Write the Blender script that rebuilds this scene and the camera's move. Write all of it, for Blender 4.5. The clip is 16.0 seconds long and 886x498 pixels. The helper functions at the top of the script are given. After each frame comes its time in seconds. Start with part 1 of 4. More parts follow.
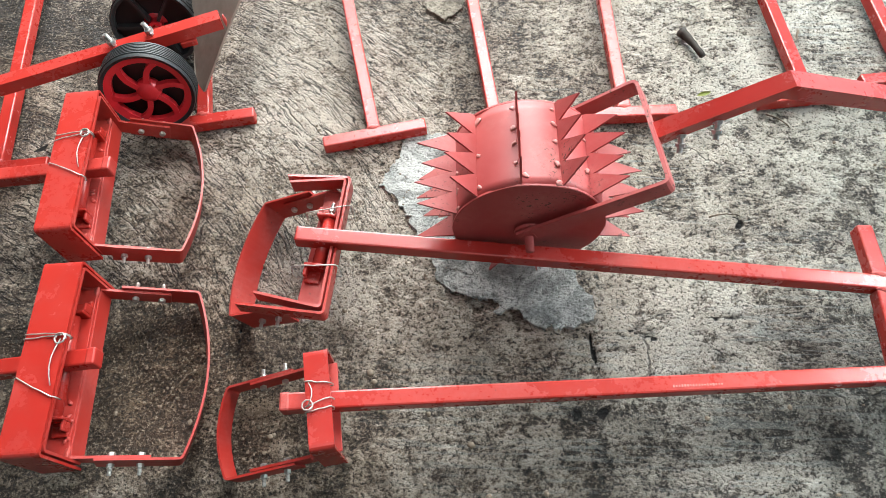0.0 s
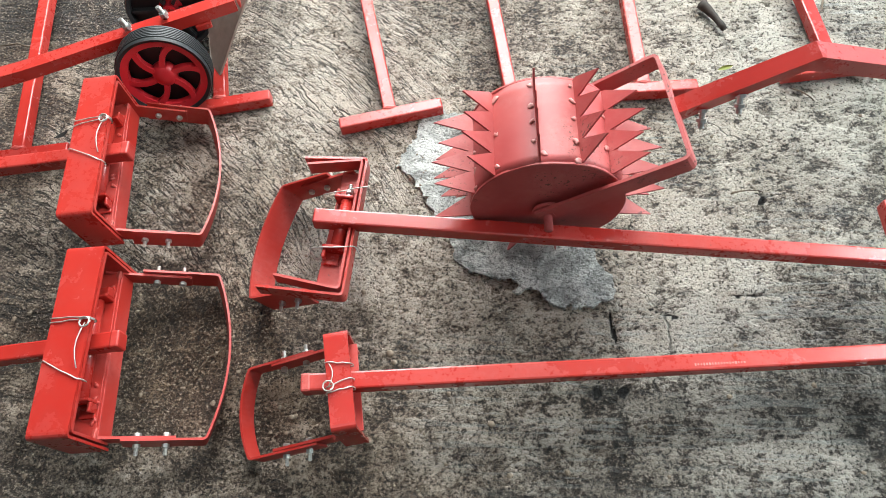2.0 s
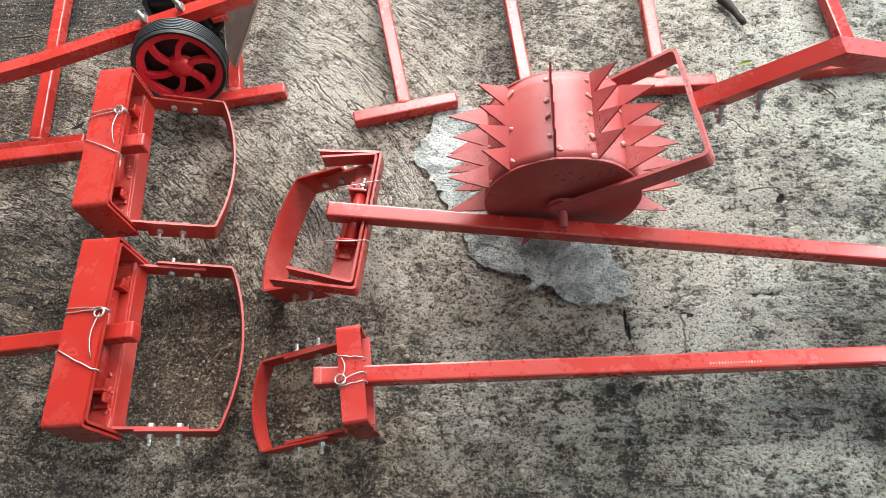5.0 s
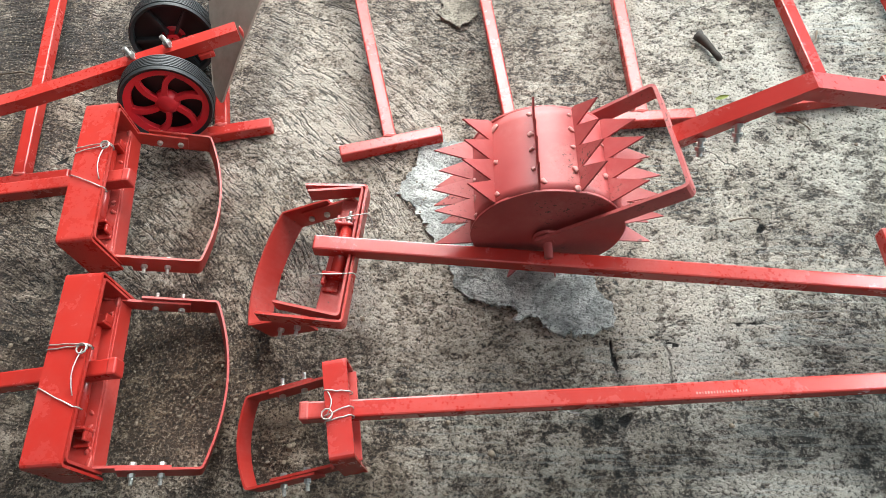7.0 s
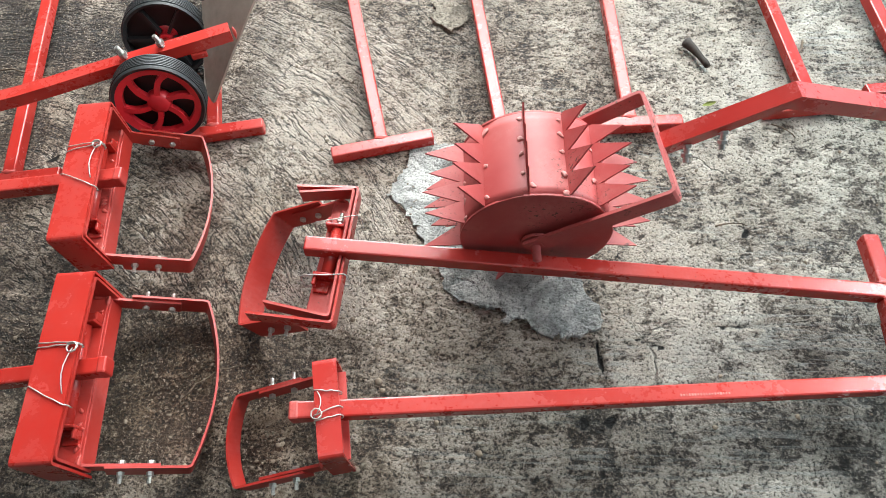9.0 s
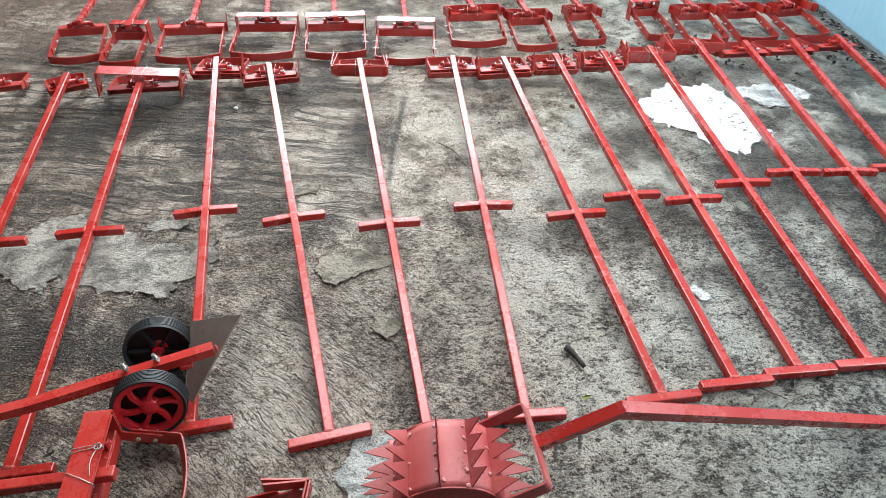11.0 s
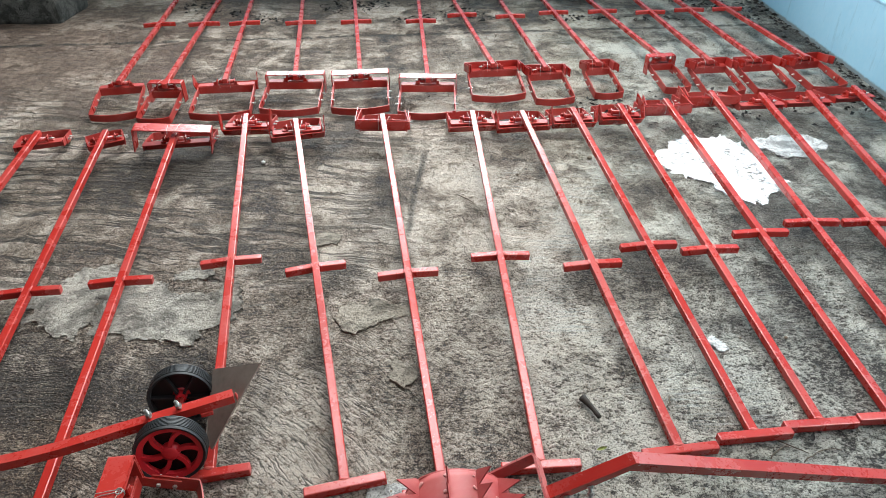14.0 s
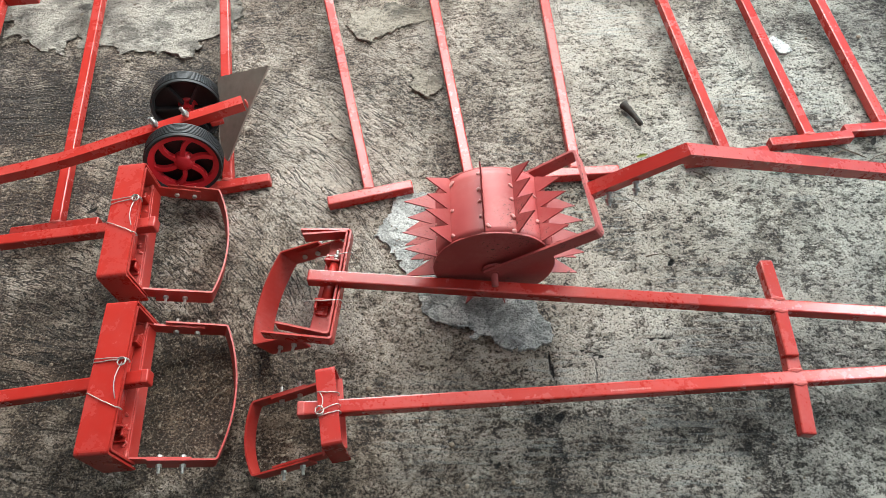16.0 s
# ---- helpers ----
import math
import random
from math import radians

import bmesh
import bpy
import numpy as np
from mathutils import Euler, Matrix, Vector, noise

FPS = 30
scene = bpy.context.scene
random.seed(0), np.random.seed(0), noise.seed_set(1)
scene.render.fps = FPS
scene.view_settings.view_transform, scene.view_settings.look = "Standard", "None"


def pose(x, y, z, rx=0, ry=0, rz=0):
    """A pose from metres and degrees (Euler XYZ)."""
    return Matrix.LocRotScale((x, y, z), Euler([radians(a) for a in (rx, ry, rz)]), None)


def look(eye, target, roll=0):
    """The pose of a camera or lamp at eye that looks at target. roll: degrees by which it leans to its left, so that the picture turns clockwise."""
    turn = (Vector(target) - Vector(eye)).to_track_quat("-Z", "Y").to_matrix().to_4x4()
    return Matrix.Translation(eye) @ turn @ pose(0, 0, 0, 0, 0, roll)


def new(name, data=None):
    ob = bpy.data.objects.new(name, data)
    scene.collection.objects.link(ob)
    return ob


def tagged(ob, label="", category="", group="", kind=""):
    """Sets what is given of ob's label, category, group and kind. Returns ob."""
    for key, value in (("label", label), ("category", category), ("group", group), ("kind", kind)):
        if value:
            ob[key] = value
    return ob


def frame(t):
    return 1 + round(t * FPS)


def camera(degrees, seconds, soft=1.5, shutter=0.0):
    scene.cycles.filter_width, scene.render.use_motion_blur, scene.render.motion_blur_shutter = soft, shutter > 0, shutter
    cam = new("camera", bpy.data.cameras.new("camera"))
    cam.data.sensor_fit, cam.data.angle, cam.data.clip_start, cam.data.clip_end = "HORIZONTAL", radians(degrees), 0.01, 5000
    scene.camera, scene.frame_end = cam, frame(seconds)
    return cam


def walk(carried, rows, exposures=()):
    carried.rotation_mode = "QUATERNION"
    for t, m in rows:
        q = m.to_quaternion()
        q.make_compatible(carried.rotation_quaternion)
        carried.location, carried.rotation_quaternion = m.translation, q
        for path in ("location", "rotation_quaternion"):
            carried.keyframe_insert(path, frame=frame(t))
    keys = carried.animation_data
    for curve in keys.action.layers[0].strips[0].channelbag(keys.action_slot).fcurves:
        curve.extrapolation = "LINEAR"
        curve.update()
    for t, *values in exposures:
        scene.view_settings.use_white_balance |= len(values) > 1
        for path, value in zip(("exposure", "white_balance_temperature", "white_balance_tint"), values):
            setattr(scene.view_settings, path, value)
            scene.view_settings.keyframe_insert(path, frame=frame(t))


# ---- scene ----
cam = camera(68.0, 16.0, 0.45)
PATH = [
    (0, (0.12, -0.413, 1.023), (0.036, 0.529, -0.74), -3.7),
    (0.5, (0.119, -0.415, 1.021), (0.043, 0.506, -0.753), -3.4),
    (1, (0.118, -0.414, 1.02), (0.031, 0.491, -0.761), -4.3),
    (1.5, (0.118, -0.414, 1.02), (0.016, 0.494, -0.759), -5.2),
    (2, (0.118, -0.413, 1.019), (-0.017, 0.477, -0.767), -7.5),
    (2.5, (0.118, -0.411, 1.017), (-0.043, 0.459, -0.776), -9.0),
    (3, (0.116, -0.412, 1.015), (-0.044, 0.445, -0.785), -9.0),
    (5.5, (0.116, -0.411, 1.015), (-0.058, 0.48, -0.767), -9.0),
    (6, (0.12, -0.419, 1.019), (-0.031, 0.524, -0.739), -8.3),
    (6.5, (0.117, -0.412, 1.017), (-0.005, 0.512, -0.753), -5.4),
    (7, (0.115, -0.413, 1.019), (-0.014, 0.55, -0.729), -6.5),
    (7.5, (0.116, -0.413, 1.019), (0.011, 0.553, -0.729), -5.2),
    (8, (0.116, -0.414, 1.018), (0.004, 0.522, -0.746), -5.9),
    (8.5, (0.115, -0.413, 1.019), (0.008, 0.518, -0.748), -5.6),
    (9, (0.116, -0.416, 1.03), (0.017, 0.549, -0.719), -4.4),
    (9.3, (0.12, -0.439, 1.11), (0.063, 0.566, -0.618), -2.5),
    (9.5, (0.136, -0.482, 1.199), (0.113, 0.624, -0.466), -0.9),
    (10, (0.149, -0.517, 1.326), (0.189, 0.838, -0.144), 2.1),
    (10.2, (0.151, -0.525, 1.342), (0.21, 0.878, -0.082), 2.4),
    (12.5, (0.169, -0.562, 1.416), (0.216, 1.083, 0.279), 0.1),
    (13, (0.177, -0.571, 1.417), (0.207, 1.098, 0.315), 1.3),
    (13.3, (0.172, -0.575, 1.421), (0.18, 1.099, 0.327), 0.7),
    (13.5, (0.182, -0.576, 1.422), (0.18, 1.1, 0.33), 0.2),
    (14, (0.185, -0.577, 1.415), (0.168, 1.04, 0.238), -0.5),
    (14.5, (0.179, -0.579, 1.374), (0.177, 0.933, 0.065), -1.0),
    (15, (0.153, -0.563, 1.297), (0.026, 0.702, -0.247), -6.1),
    (15.5, (0.166, -0.541, 1.266), (0.07, 0.618, -0.361), -5.1),
    (16, (0.154, -0.553, 1.229), (0.084, 0.521, -0.457), -3.6),
]
walk(cam, [(t, look(eye, target, roll)) for t, eye, target, roll in PATH], [
    (0, 0.40, 6450, 10), (9, 0.38, 6400, 10), (10, -0.08, 6150, 10), (12.5, -0.3, 6200, 10), (13.5, -0.32, 6200, 10), (14.3, -0.34, 6350, 10),
    (15, -0.24, 6450, 10), (15.5, -0.12, 6450, 10), (16, 0.08, 6450, 10)])

# ---- world, daylight and exposure ----
world = bpy.data.worlds.new("sky")
scene.world = world
world.use_nodes = True
wn = world.node_tree
sky = wn.nodes.new("ShaderNodeTexSky")
sky.sky_type, sky.sun_disc = "NISHITA", False
sky.sun_elevation, sky.sun_rotation = radians(38), radians(40)
sky.air_density, sky.dust_density = 1.0, 3.0
wn.nodes["Background"].inputs[1].default_value = 0.12
wn.links.new(sky.outputs[0], wn.nodes["Background"].inputs[0])

sun_data = bpy.data.lights.new("sun", "SUN")
sun_data.energy, sun_data.angle, sun_data.color = 0.8, radians(15), (1.0, 0.96, 0.9)
sun = new("sun", sun_data)
sun.matrix_world = look((4, 5, 6), (0, 0, 0))


def area_lamp(name, eye, target, wide, high, watts, colour):
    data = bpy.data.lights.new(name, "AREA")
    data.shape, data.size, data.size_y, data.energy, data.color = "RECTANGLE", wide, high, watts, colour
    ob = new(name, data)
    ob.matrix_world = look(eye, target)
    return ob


# bright low sky beyond the open upper part of the far wall, and sky light in the side window
area_lamp("daylight_far", (-0.5, 7.6, 3.45), (-0.5, 0.0, 2.0), 4.2, 2.6, 860, (0.95, 1.0, 0.99))
area_lamp("daylight_side", (2.58, 0.75, 1.75), (0.0, 0.75, 0.9), 1.3, 0.8, 80, (0.93, 1.0, 1.0))
# overhead fill lamps, added to brighten the floor; their roof hatches are made up
area_lamp("roof_fill", (0.4, 2.8, 3.36), (0.4, 2.0, 0.0), 2.5, 1.7, 225, (0.96, 1.0, 0.98))
area_lamp("roof_fill_south", (0.4, -0.25, 3.36), (0.4, 0.1, 0.0), 2.5, 1.2, 16, (0.96, 1.0, 0.98))

# ---- materials ----


def shade(name, rough=0.6, metal=0.0, spec=0.5):
    m = bpy.data.materials.new(name)
    m.use_nodes = True
    t = m.node_tree
    b = t.nodes["Principled BSDF"]
    b.inputs["Roughness"].default_value = rough
    b.inputs["Metallic"].default_value = metal
    b.inputs["Specular IOR Level"].default_value = spec
    return m, t, b


def coords(t, object_space=True):
    c = t.nodes.new("ShaderNodeTexCoord")
    return c.outputs["Object" if object_space else "Generated"]


def world_place(t):
    return t.nodes.new("ShaderNodeNewGeometry").outputs["Position"]


def noise_tex(t, vec, scale, detail=4.0, rough=0.6, stretch=None, turn=0.0, warp=0.0):
    if stretch or turn:
        mp = t.nodes.new("ShaderNodeMapping")
        mp.inputs["Scale"].default_value = stretch or (1, 1, 1)
        mp.inputs["Rotation"].default_value = (0, 0, turn)
        t.links.new(vec, mp.inputs["Vector"])
        vec = mp.outputs[0]
    n = t.nodes.new("ShaderNodeTexNoise")
    n.inputs["Scale"].default_value = scale
    n.inputs["Detail"].default_value = detail
    n.inputs["Roughness"].default_value = rough
    n.inputs["Distortion"].default_value = warp
    t.links.new(vec, n.inputs["Vector"])
    return n.outputs["Fac"]


def ramp(t, fac, stops):
    r = t.nodes.new("ShaderNodeValToRGB")
    els = r.color_ramp.elements
    while len(els) < len(stops):
        els.new(0.5)
    for e, (p, c) in zip(els, stops):
        e.position = p
        e.color = (c, c, c, 1) if isinstance(c, (int, float)) else (*c, 1)
    t.links.new(fac, r.inputs[0])
    return r.outputs[0]


def mix(t, fac, a, b, kind="MIX"):
    n = t.nodes.new("ShaderNodeMix")
    n.data_type, n.blend_type = "RGBA", kind
    for sock, v in ((n.inputs[0], fac), (n.inputs[6], a), (n.inputs[7], b)):
        if isinstance(v, (int, float)):
            sock.default_value = v
        elif isinstance(v, tuple):
            sock.default_value = (*v, 1)
        else:
            t.links.new(v, sock)
    return n.outputs[2]


def math_node(t, op, a, b=0.0, clamp=False):
    n = t.nodes.new("ShaderNodeMath")
    n.operation, n.use_clamp = op, clamp
    for sock, v in ((n.inputs[0], a), (n.inputs[1], b)):
        if isinstance(v, (int, float)):
            sock.default_value = v
        else:
            t.links.new(v, sock)
    return n.outputs[0]


def bump(t, b, height, strength=0.3, distance=0.002):
    n = t.nodes.new("ShaderNodeBump")
    n.inputs["Strength"].default_value = strength
    n.inputs["Distance"].default_value = distance
    t.links.new(height, n.inputs["Height"])
    t.links.new(n.outputs[0], b.inputs["Normal"])


def red_paint(name, deep, pale, rough, chips, dusty=0.5):
    """Brushed red enamel on steel: uneven coats, dusty film and a few chips."""
    m, t, b = shade(name, rough, 0.0, 0.55)
    v = world_place(t)
    coat = noise_tex(t, v, 5, 4, 0.55)
    col = ramp(t, coat, [(0.3, deep), (0.7, pale)])
    tone = t.nodes.new("ShaderNodeObjectInfo").outputs["Random"]
    col = mix(t, math_node(t, "MULTIPLY", tone, 0.25), col, tuple(c * 0.78 for c in deep))
    dust = math_node(t, "MULTIPLY", ramp(t, noise_tex(t, v, 9, 5, 0.6), [(0.42, 0.0), (0.72, 1.0)]), ramp(t, noise_tex(t, v, 130, 5, 0.7), [(0.35, 0.25), (0.7, 1.0)]))
    col = mix(t, math_node(t, "MULTIPLY", dust, dusty), col, (0.62, 0.30, 0.27))
    chip = ramp(t, noise_tex(t, v, 160, 3, 0.6), [(0.70 - chips, 0.0), (0.73 - chips, 1.0)])
    big = ramp(t, noise_tex(t, v, 9, 2), [(0.5, 0.0), (0.6, 1.0)])
    col = mix(t, math_node(t, "MULTIPLY", chip, big), col, (0.11, 0.04, 0.03))
    t.links.new(col, b.inputs["Base Color"])
    t.links.new(math_node(t, "ADD", math_node(t, "MULTIPLY", dust, 0.16), rough), b.inputs["Roughness"])
    bump(t, b, noise_tex(t, v, 55, 3, 0.5), 0.05, 0.001)
    return m


RED = red_paint("red enamel", (0.37, 0.018, 0.013), (0.46, 0.034, 0.024), 0.25, 0.0, 0.16)
RED_DULL = red_paint("dull red enamel", (0.36, 0.017, 0.012), (0.45, 0.032, 0.021), 0.42, 0.03, 0.3)
RED_OLD = red_paint("faded red primer", (0.37, 0.045, 0.044), (0.53, 0.110, 0.100), 0.48, 0.10, 0.45)


def plain(name, colour, rough, metal=0.0, scale=60, spread=0.25, bumps=0.1):
    m, t, b = shade(name, rough, metal)
    v = world_place(t)
    dark = tuple(c * (1 - spread) for c in colour)
    light = tuple(min(1, c * (1 + spread)) for c in colour)
    col = ramp(t, noise_tex(t, v, scale, 5, 0.65), [(0.3, dark), (0.7, light)])
    col = mix(t, 0.5, col, ramp(t, noise_tex(t, v, scale * 0.13, 3), [(0.35, dark), (0.65, light)]))
    t.links.new(col, b.inputs["Base Color"])
    bump(t, b, noise_tex(t, v, scale * 2.5, 3), bumps, 0.001)
    return m


RUBBER = plain("black rubber tyre", (0.016, 0.018, 0.019), 0.55, 0, 90, 0.3)
HUB_BLACK = plain("black plastic", (0.012, 0.012, 0.013), 0.5, 0, 60, 0.3)
HUB_RED = plain("red plastic", (0.56, 0.022, 0.030), 0.38, 0, 40, 0.15)
ZINC = plain("zinc plated steel", (0.55, 0.55, 0.52), 0.38, 0.85, 200, 0.3)
WIRE = plain("galvanised wire", (0.50, 0.48, 0.44), 0.45, 0.7, 200, 0.3)
RAW_STEEL = plain("worn brown steel plate", (0.30, 0.25, 0.21), 0.42, 0.35, 35, 0.3)
BARK = plain("dark dry stick", (0.035, 0.026, 0.02), 0.8, 0, 120, 0.4, 0.5)
TWIG = plain("dry twig", (0.12, 0.09, 0.06), 0.8, 0, 120, 0.4, 0.3)
LEAF_DRY = plain("dead dark leaves", (0.022, 0.018, 0.015), 0.8, 0, 80, 0.5, 0.3)
LEAF_YELLOW = plain("yellowing leaf", (0.30, 0.33, 0.08), 0.6, 0, 80, 0.3)
PEBBLE = plain("grey pebbles", (0.21, 0.165, 0.12), 0.85, 0, 60, 0.4, 0.4)
WHITE_PLASTIC = plain("white plastic", (0.75, 0.74, 0.7), 0.5, 0, 30, 0.1)
YELLOW = plain("yellow wall paint", (0.78, 0.68, 0.04), 0.6, 0, 30, 0.12)
SCRATCH = plain("pale scratched marking", (0.64, 0.30, 0.26), 0.6, 0, 200, 0.3)
WELD = red_paint("painted weld bead", (0.44, 0.035, 0.025), (0.62, 0.10, 0.08), 0.42, 0.03)
WELD_OLD = red_paint("pale weld bead", (0.54, 0.19, 0.17), (0.68, 0.35, 0.31), 0.5, 0.02)


def wall_paint():
    m, t, b = shade("light blue wall paint", 0.62)
    v = world_place(t)
    big = noise_tex(t, v, 1.3, 5, 0.6)
    col = ramp(t, big, [(0.3, (0.28, 0.53, 0.68)), (0.7, (0.36, 0.61, 0.76))])
    fine = noise_tex(t, v, 30, 5, 0.7)
    col = mix(t, ramp(t, fine, [(0.45, 0.0), (0.75, 0.22)]), col, (0.48, 0.66, 0.75))
    streak = noise_tex(t, v, 4.0, 4, 0.7, (6, 6, 1))
    col = mix(t, ramp(t, streak, [(0.60, 0.0), (0.72, 0.35)]), col, (0.20, 0.33, 0.42))
    sep = t.nodes.new("ShaderNodeSeparateXYZ")
    t.links.new(v, sep.inputs[0])
    foot = math_node(t, "ADD", sep.outputs[2], math_node(t, "MULTIPLY", noise_tex(t, v, 18, 5, 0.7), -0.028))
    scuff = ramp(t, foot, [(0.0, 0.9), (0.012, 0.0)])
    col = mix(t, scuff, col, (0.17, 0.19, 0.19))
    mark = ramp(t, noise_tex(t, v, 11, 3, 0.5, (1, 1, 0.35)), [(0.70, 0.0), (0.73, 0.7)])
    col = mix(t, mark, col, (0.13, 0.2, 0.25))
    t.links.new(col, b.inputs["Base Color"])
    bump(t, b, math_node(t, "ADD", fine, big), 0.2, 0.004)
    return m


WALL_BLUE = wall_paint()


def concrete_floor():
    """Old concrete: pale flaking film over dark damp cement, combed grooves, brown soil and grit."""
    m, t, b = shade("weathered concrete floor", 0.8)
    v = world_place(t)
    sep = t.nodes.new("ShaderNodeSeparateXYZ")
    t.links.new(v, sep.inputs[0])
    x, y = sep.outputs[0], sep.outputs[1]

    def add(*terms):
        total = terms[0]
        for term in terms[1:]:
            total = math_node(t, "ADD", total, term)
        return total

    def mul(*terms):
        total = terms[0]
        for term in terms[1:]:
            total = math_node(t, "MULTIPLY", total, term)
        return total

    def centred(n, k):
        return mul(math_node(t, "SUBTRACT", n, 0.5), k)

    def vec(a, c):
        n = t.nodes.new("ShaderNodeCombineXYZ")
        t.links.new(a, n.inputs[0])
        t.links.new(c, n.inputs[1])
        return n.outputs[0]

    wide = noise_tex(t, v, 0.9, 3, 0.5)
    blot = noise_tex(t, v, 3.1, 6, 0.62, warp=0.4)
    patchy = noise_tex(t, v, 8.5, 5, 0.6, warp=0.8)
    body = noise_tex(t, v, 15, 12, 0.76, warp=0.3)
    chip = noise_tex(t, v, 88, 6, 0.62, (0.75, 1.15, 1), radians(-12), 0.25)
    grit = noise_tex(t, v, 210, 5, 0.72)

    def zone(cx, cy, rx, ry, ragged=0.9):
        ex, ey = mul(math_node(t, "SUBTRACT", x, cx), 1 / rx), mul(math_node(t, "SUBTRACT", y, cy), 1 / ry)
        d = math_node(t, "SQRT", add(mul(ex, ex), mul(ey, ey)))
        d = add(d, centred(body, ragged * 1.6), centred(blot, ragged * 1.4))
        return ramp(t, mul(d, 0.5), [(0.26, 1.0), (0.60, 0.0)])

    def spots(places, ragged=0.9):
        """The union of some zones, each with its strength."""
        total = None
        for cx, cy, rx, ry, k in places:
            one = mul(zone(cx, cy, rx, ry, ragged), k)
            total = one if total is None else math_node(t, "MAXIMUM", total, one)
        return total

    # how pale the cement is; zones also paint in a light pool and sheen
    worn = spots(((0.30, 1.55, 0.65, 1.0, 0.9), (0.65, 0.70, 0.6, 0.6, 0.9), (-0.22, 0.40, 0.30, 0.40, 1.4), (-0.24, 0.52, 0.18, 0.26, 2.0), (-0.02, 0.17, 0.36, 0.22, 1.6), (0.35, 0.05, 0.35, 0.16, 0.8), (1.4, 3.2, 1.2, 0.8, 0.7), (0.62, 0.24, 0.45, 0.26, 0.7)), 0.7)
    beyond = ramp(t, mul(add(y, centred(blot, 0.4)), 0.5), [(0.38, 0.0), (0.75, 1.0)])
    rough_near = math_node(t, "SUBTRACT", 1.0, mul(beyond, 0.72))
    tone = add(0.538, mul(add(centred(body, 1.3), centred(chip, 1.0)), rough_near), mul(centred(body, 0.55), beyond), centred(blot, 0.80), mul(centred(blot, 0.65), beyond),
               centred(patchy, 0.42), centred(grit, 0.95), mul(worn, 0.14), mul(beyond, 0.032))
    cool = ramp(t, tone, [(0.27, (0.013, 0.012, 0.010)), (0.40, (0.066, 0.062, 0.055)), (0.50, (0.196, 0.188, 0.170)), (0.60, (0.370, 0.360, 0.330)), (0.78, (0.610, 0.600, 0.556))])
    tan = ramp(t, tone, [(0.27, (0.022, 0.013, 0.009)), (0.40, (0.090, 0.059, 0.039)), (0.50, (0.222, 0.158, 0.110)), (0.60, (0.415, 0.322, 0.243)), (0.78, (0.630, 0.540, 0.450))])
    warm = ramp(t, add(mul(add(x, centred(wide, 0.9), centred(blot, 1.1), mul(y, -0.20)), 0.5), 0.5), [(0.60, 1.0), (0.98, 0.40)])
    col = mix(t, warm, cool, tan)
    algae = ramp(t, math_node(t, "SUBTRACT", x, wide), [(0.0, 0.0), (0.5, 0.7)])
    col = mix(t, algae, col, mix(t, 1.0, col, (0.92, 1.0, 0.95), "MULTIPLY"))
    # crisp rests of a pale film
    skin = t.nodes.new("ShaderNodeAttribute")
    skin.attribute_name = "skin"
    flake = add(mul(chip, 0.55), mul(body, 0.45), centred(blot, 0.22), mul(worn, 0.03), mul(skin.outputs["Fac"], 0.105))
    film = ramp(t, flake, [(0.505, 0.0), (0.520, 1.0)])
    east = ramp(t, add(x, centred(blot, 0.8)), [(-0.1, 0.25), (0.35, 1.0)])
    film = mul(film, east, rough_near)
    col = mix(t, mul(film, 0.55), col, mix(t, warm, (0.490, 0.490, 0.445), (0.500, 0.440, 0.355)))
    lost = mul(ramp(t, flake, [(0.462, 1.0), (0.478, 0.0)]), add(mul(east, 0.6), 0.3))
    col = mix(t, mul(lost, rough_near, 0.50), col, (0.030, 0.028, 0.023))
    rim = ramp(t, math_node(t, "ABSOLUTE", math_node(t, "SUBTRACT", flake, 0.497)), [(0.003, 1.0), (0.011, 0.0)])
    col = mix(t, mul(rim, east, rough_near, 0.45), col, (0.56, 0.55, 0.505))
    # pale brush strokes on the east side
    brush = noise_tex(t, v, 60, 4, 0.6, (0.14, 1.9, 1), radians(17), 0.3)
    rubbed = ramp(t, noise_tex(t, v, 2.3, 4, 0.6), [(0.47, 0.0), (0.60, 0.85)])
    col = mix(t, mul(ramp(t, brush, [(0.53, 0.0), (0.58, 0.8)]), rubbed, east), col, (0.47, 0.475, 0.435))
    # damp stains, soil and dark patches by the tools, each of its own outline
    soil = ramp(t, add(mul(body, 0.5), mul(chip, 0.2), mul(grit, 0.3)), [(0.41, (0.034, 0.019, 0.011)), (0.50, (0.125, 0.079, 0.047)), (0.57, (0.340, 0.238, 0.155))])
    col = mix(t, spots(((0.04, -0.08, 0.30, 0.09, 0.25), (-0.36, -0.08, 0.20, 0.20, 1.0), (-0.20, -0.17, 0.13, 0.10, 0.9), (-0.34, 0.18, 0.16, 0.16, 0.6), (-0.92, 0.58, 0.50, 0.24, 0.75), (-0.75, -0.05, 0.22, 0.30, 0.7), (-0.05, -0.30, 0.25, 0.10, 0.5), (-1.0, 2.0, 0.55, 0.25, 0.5))), col, soil)
    red_soil = ramp(t, body, [(0.40, (0.175, 0.105, 0.072)), (0.58, (0.370, 0.255, 0.190))])
    col = mix(t, mul(zone(-2.30, 3.35, 0.9, 1.1), 0.85), col, red_soil)
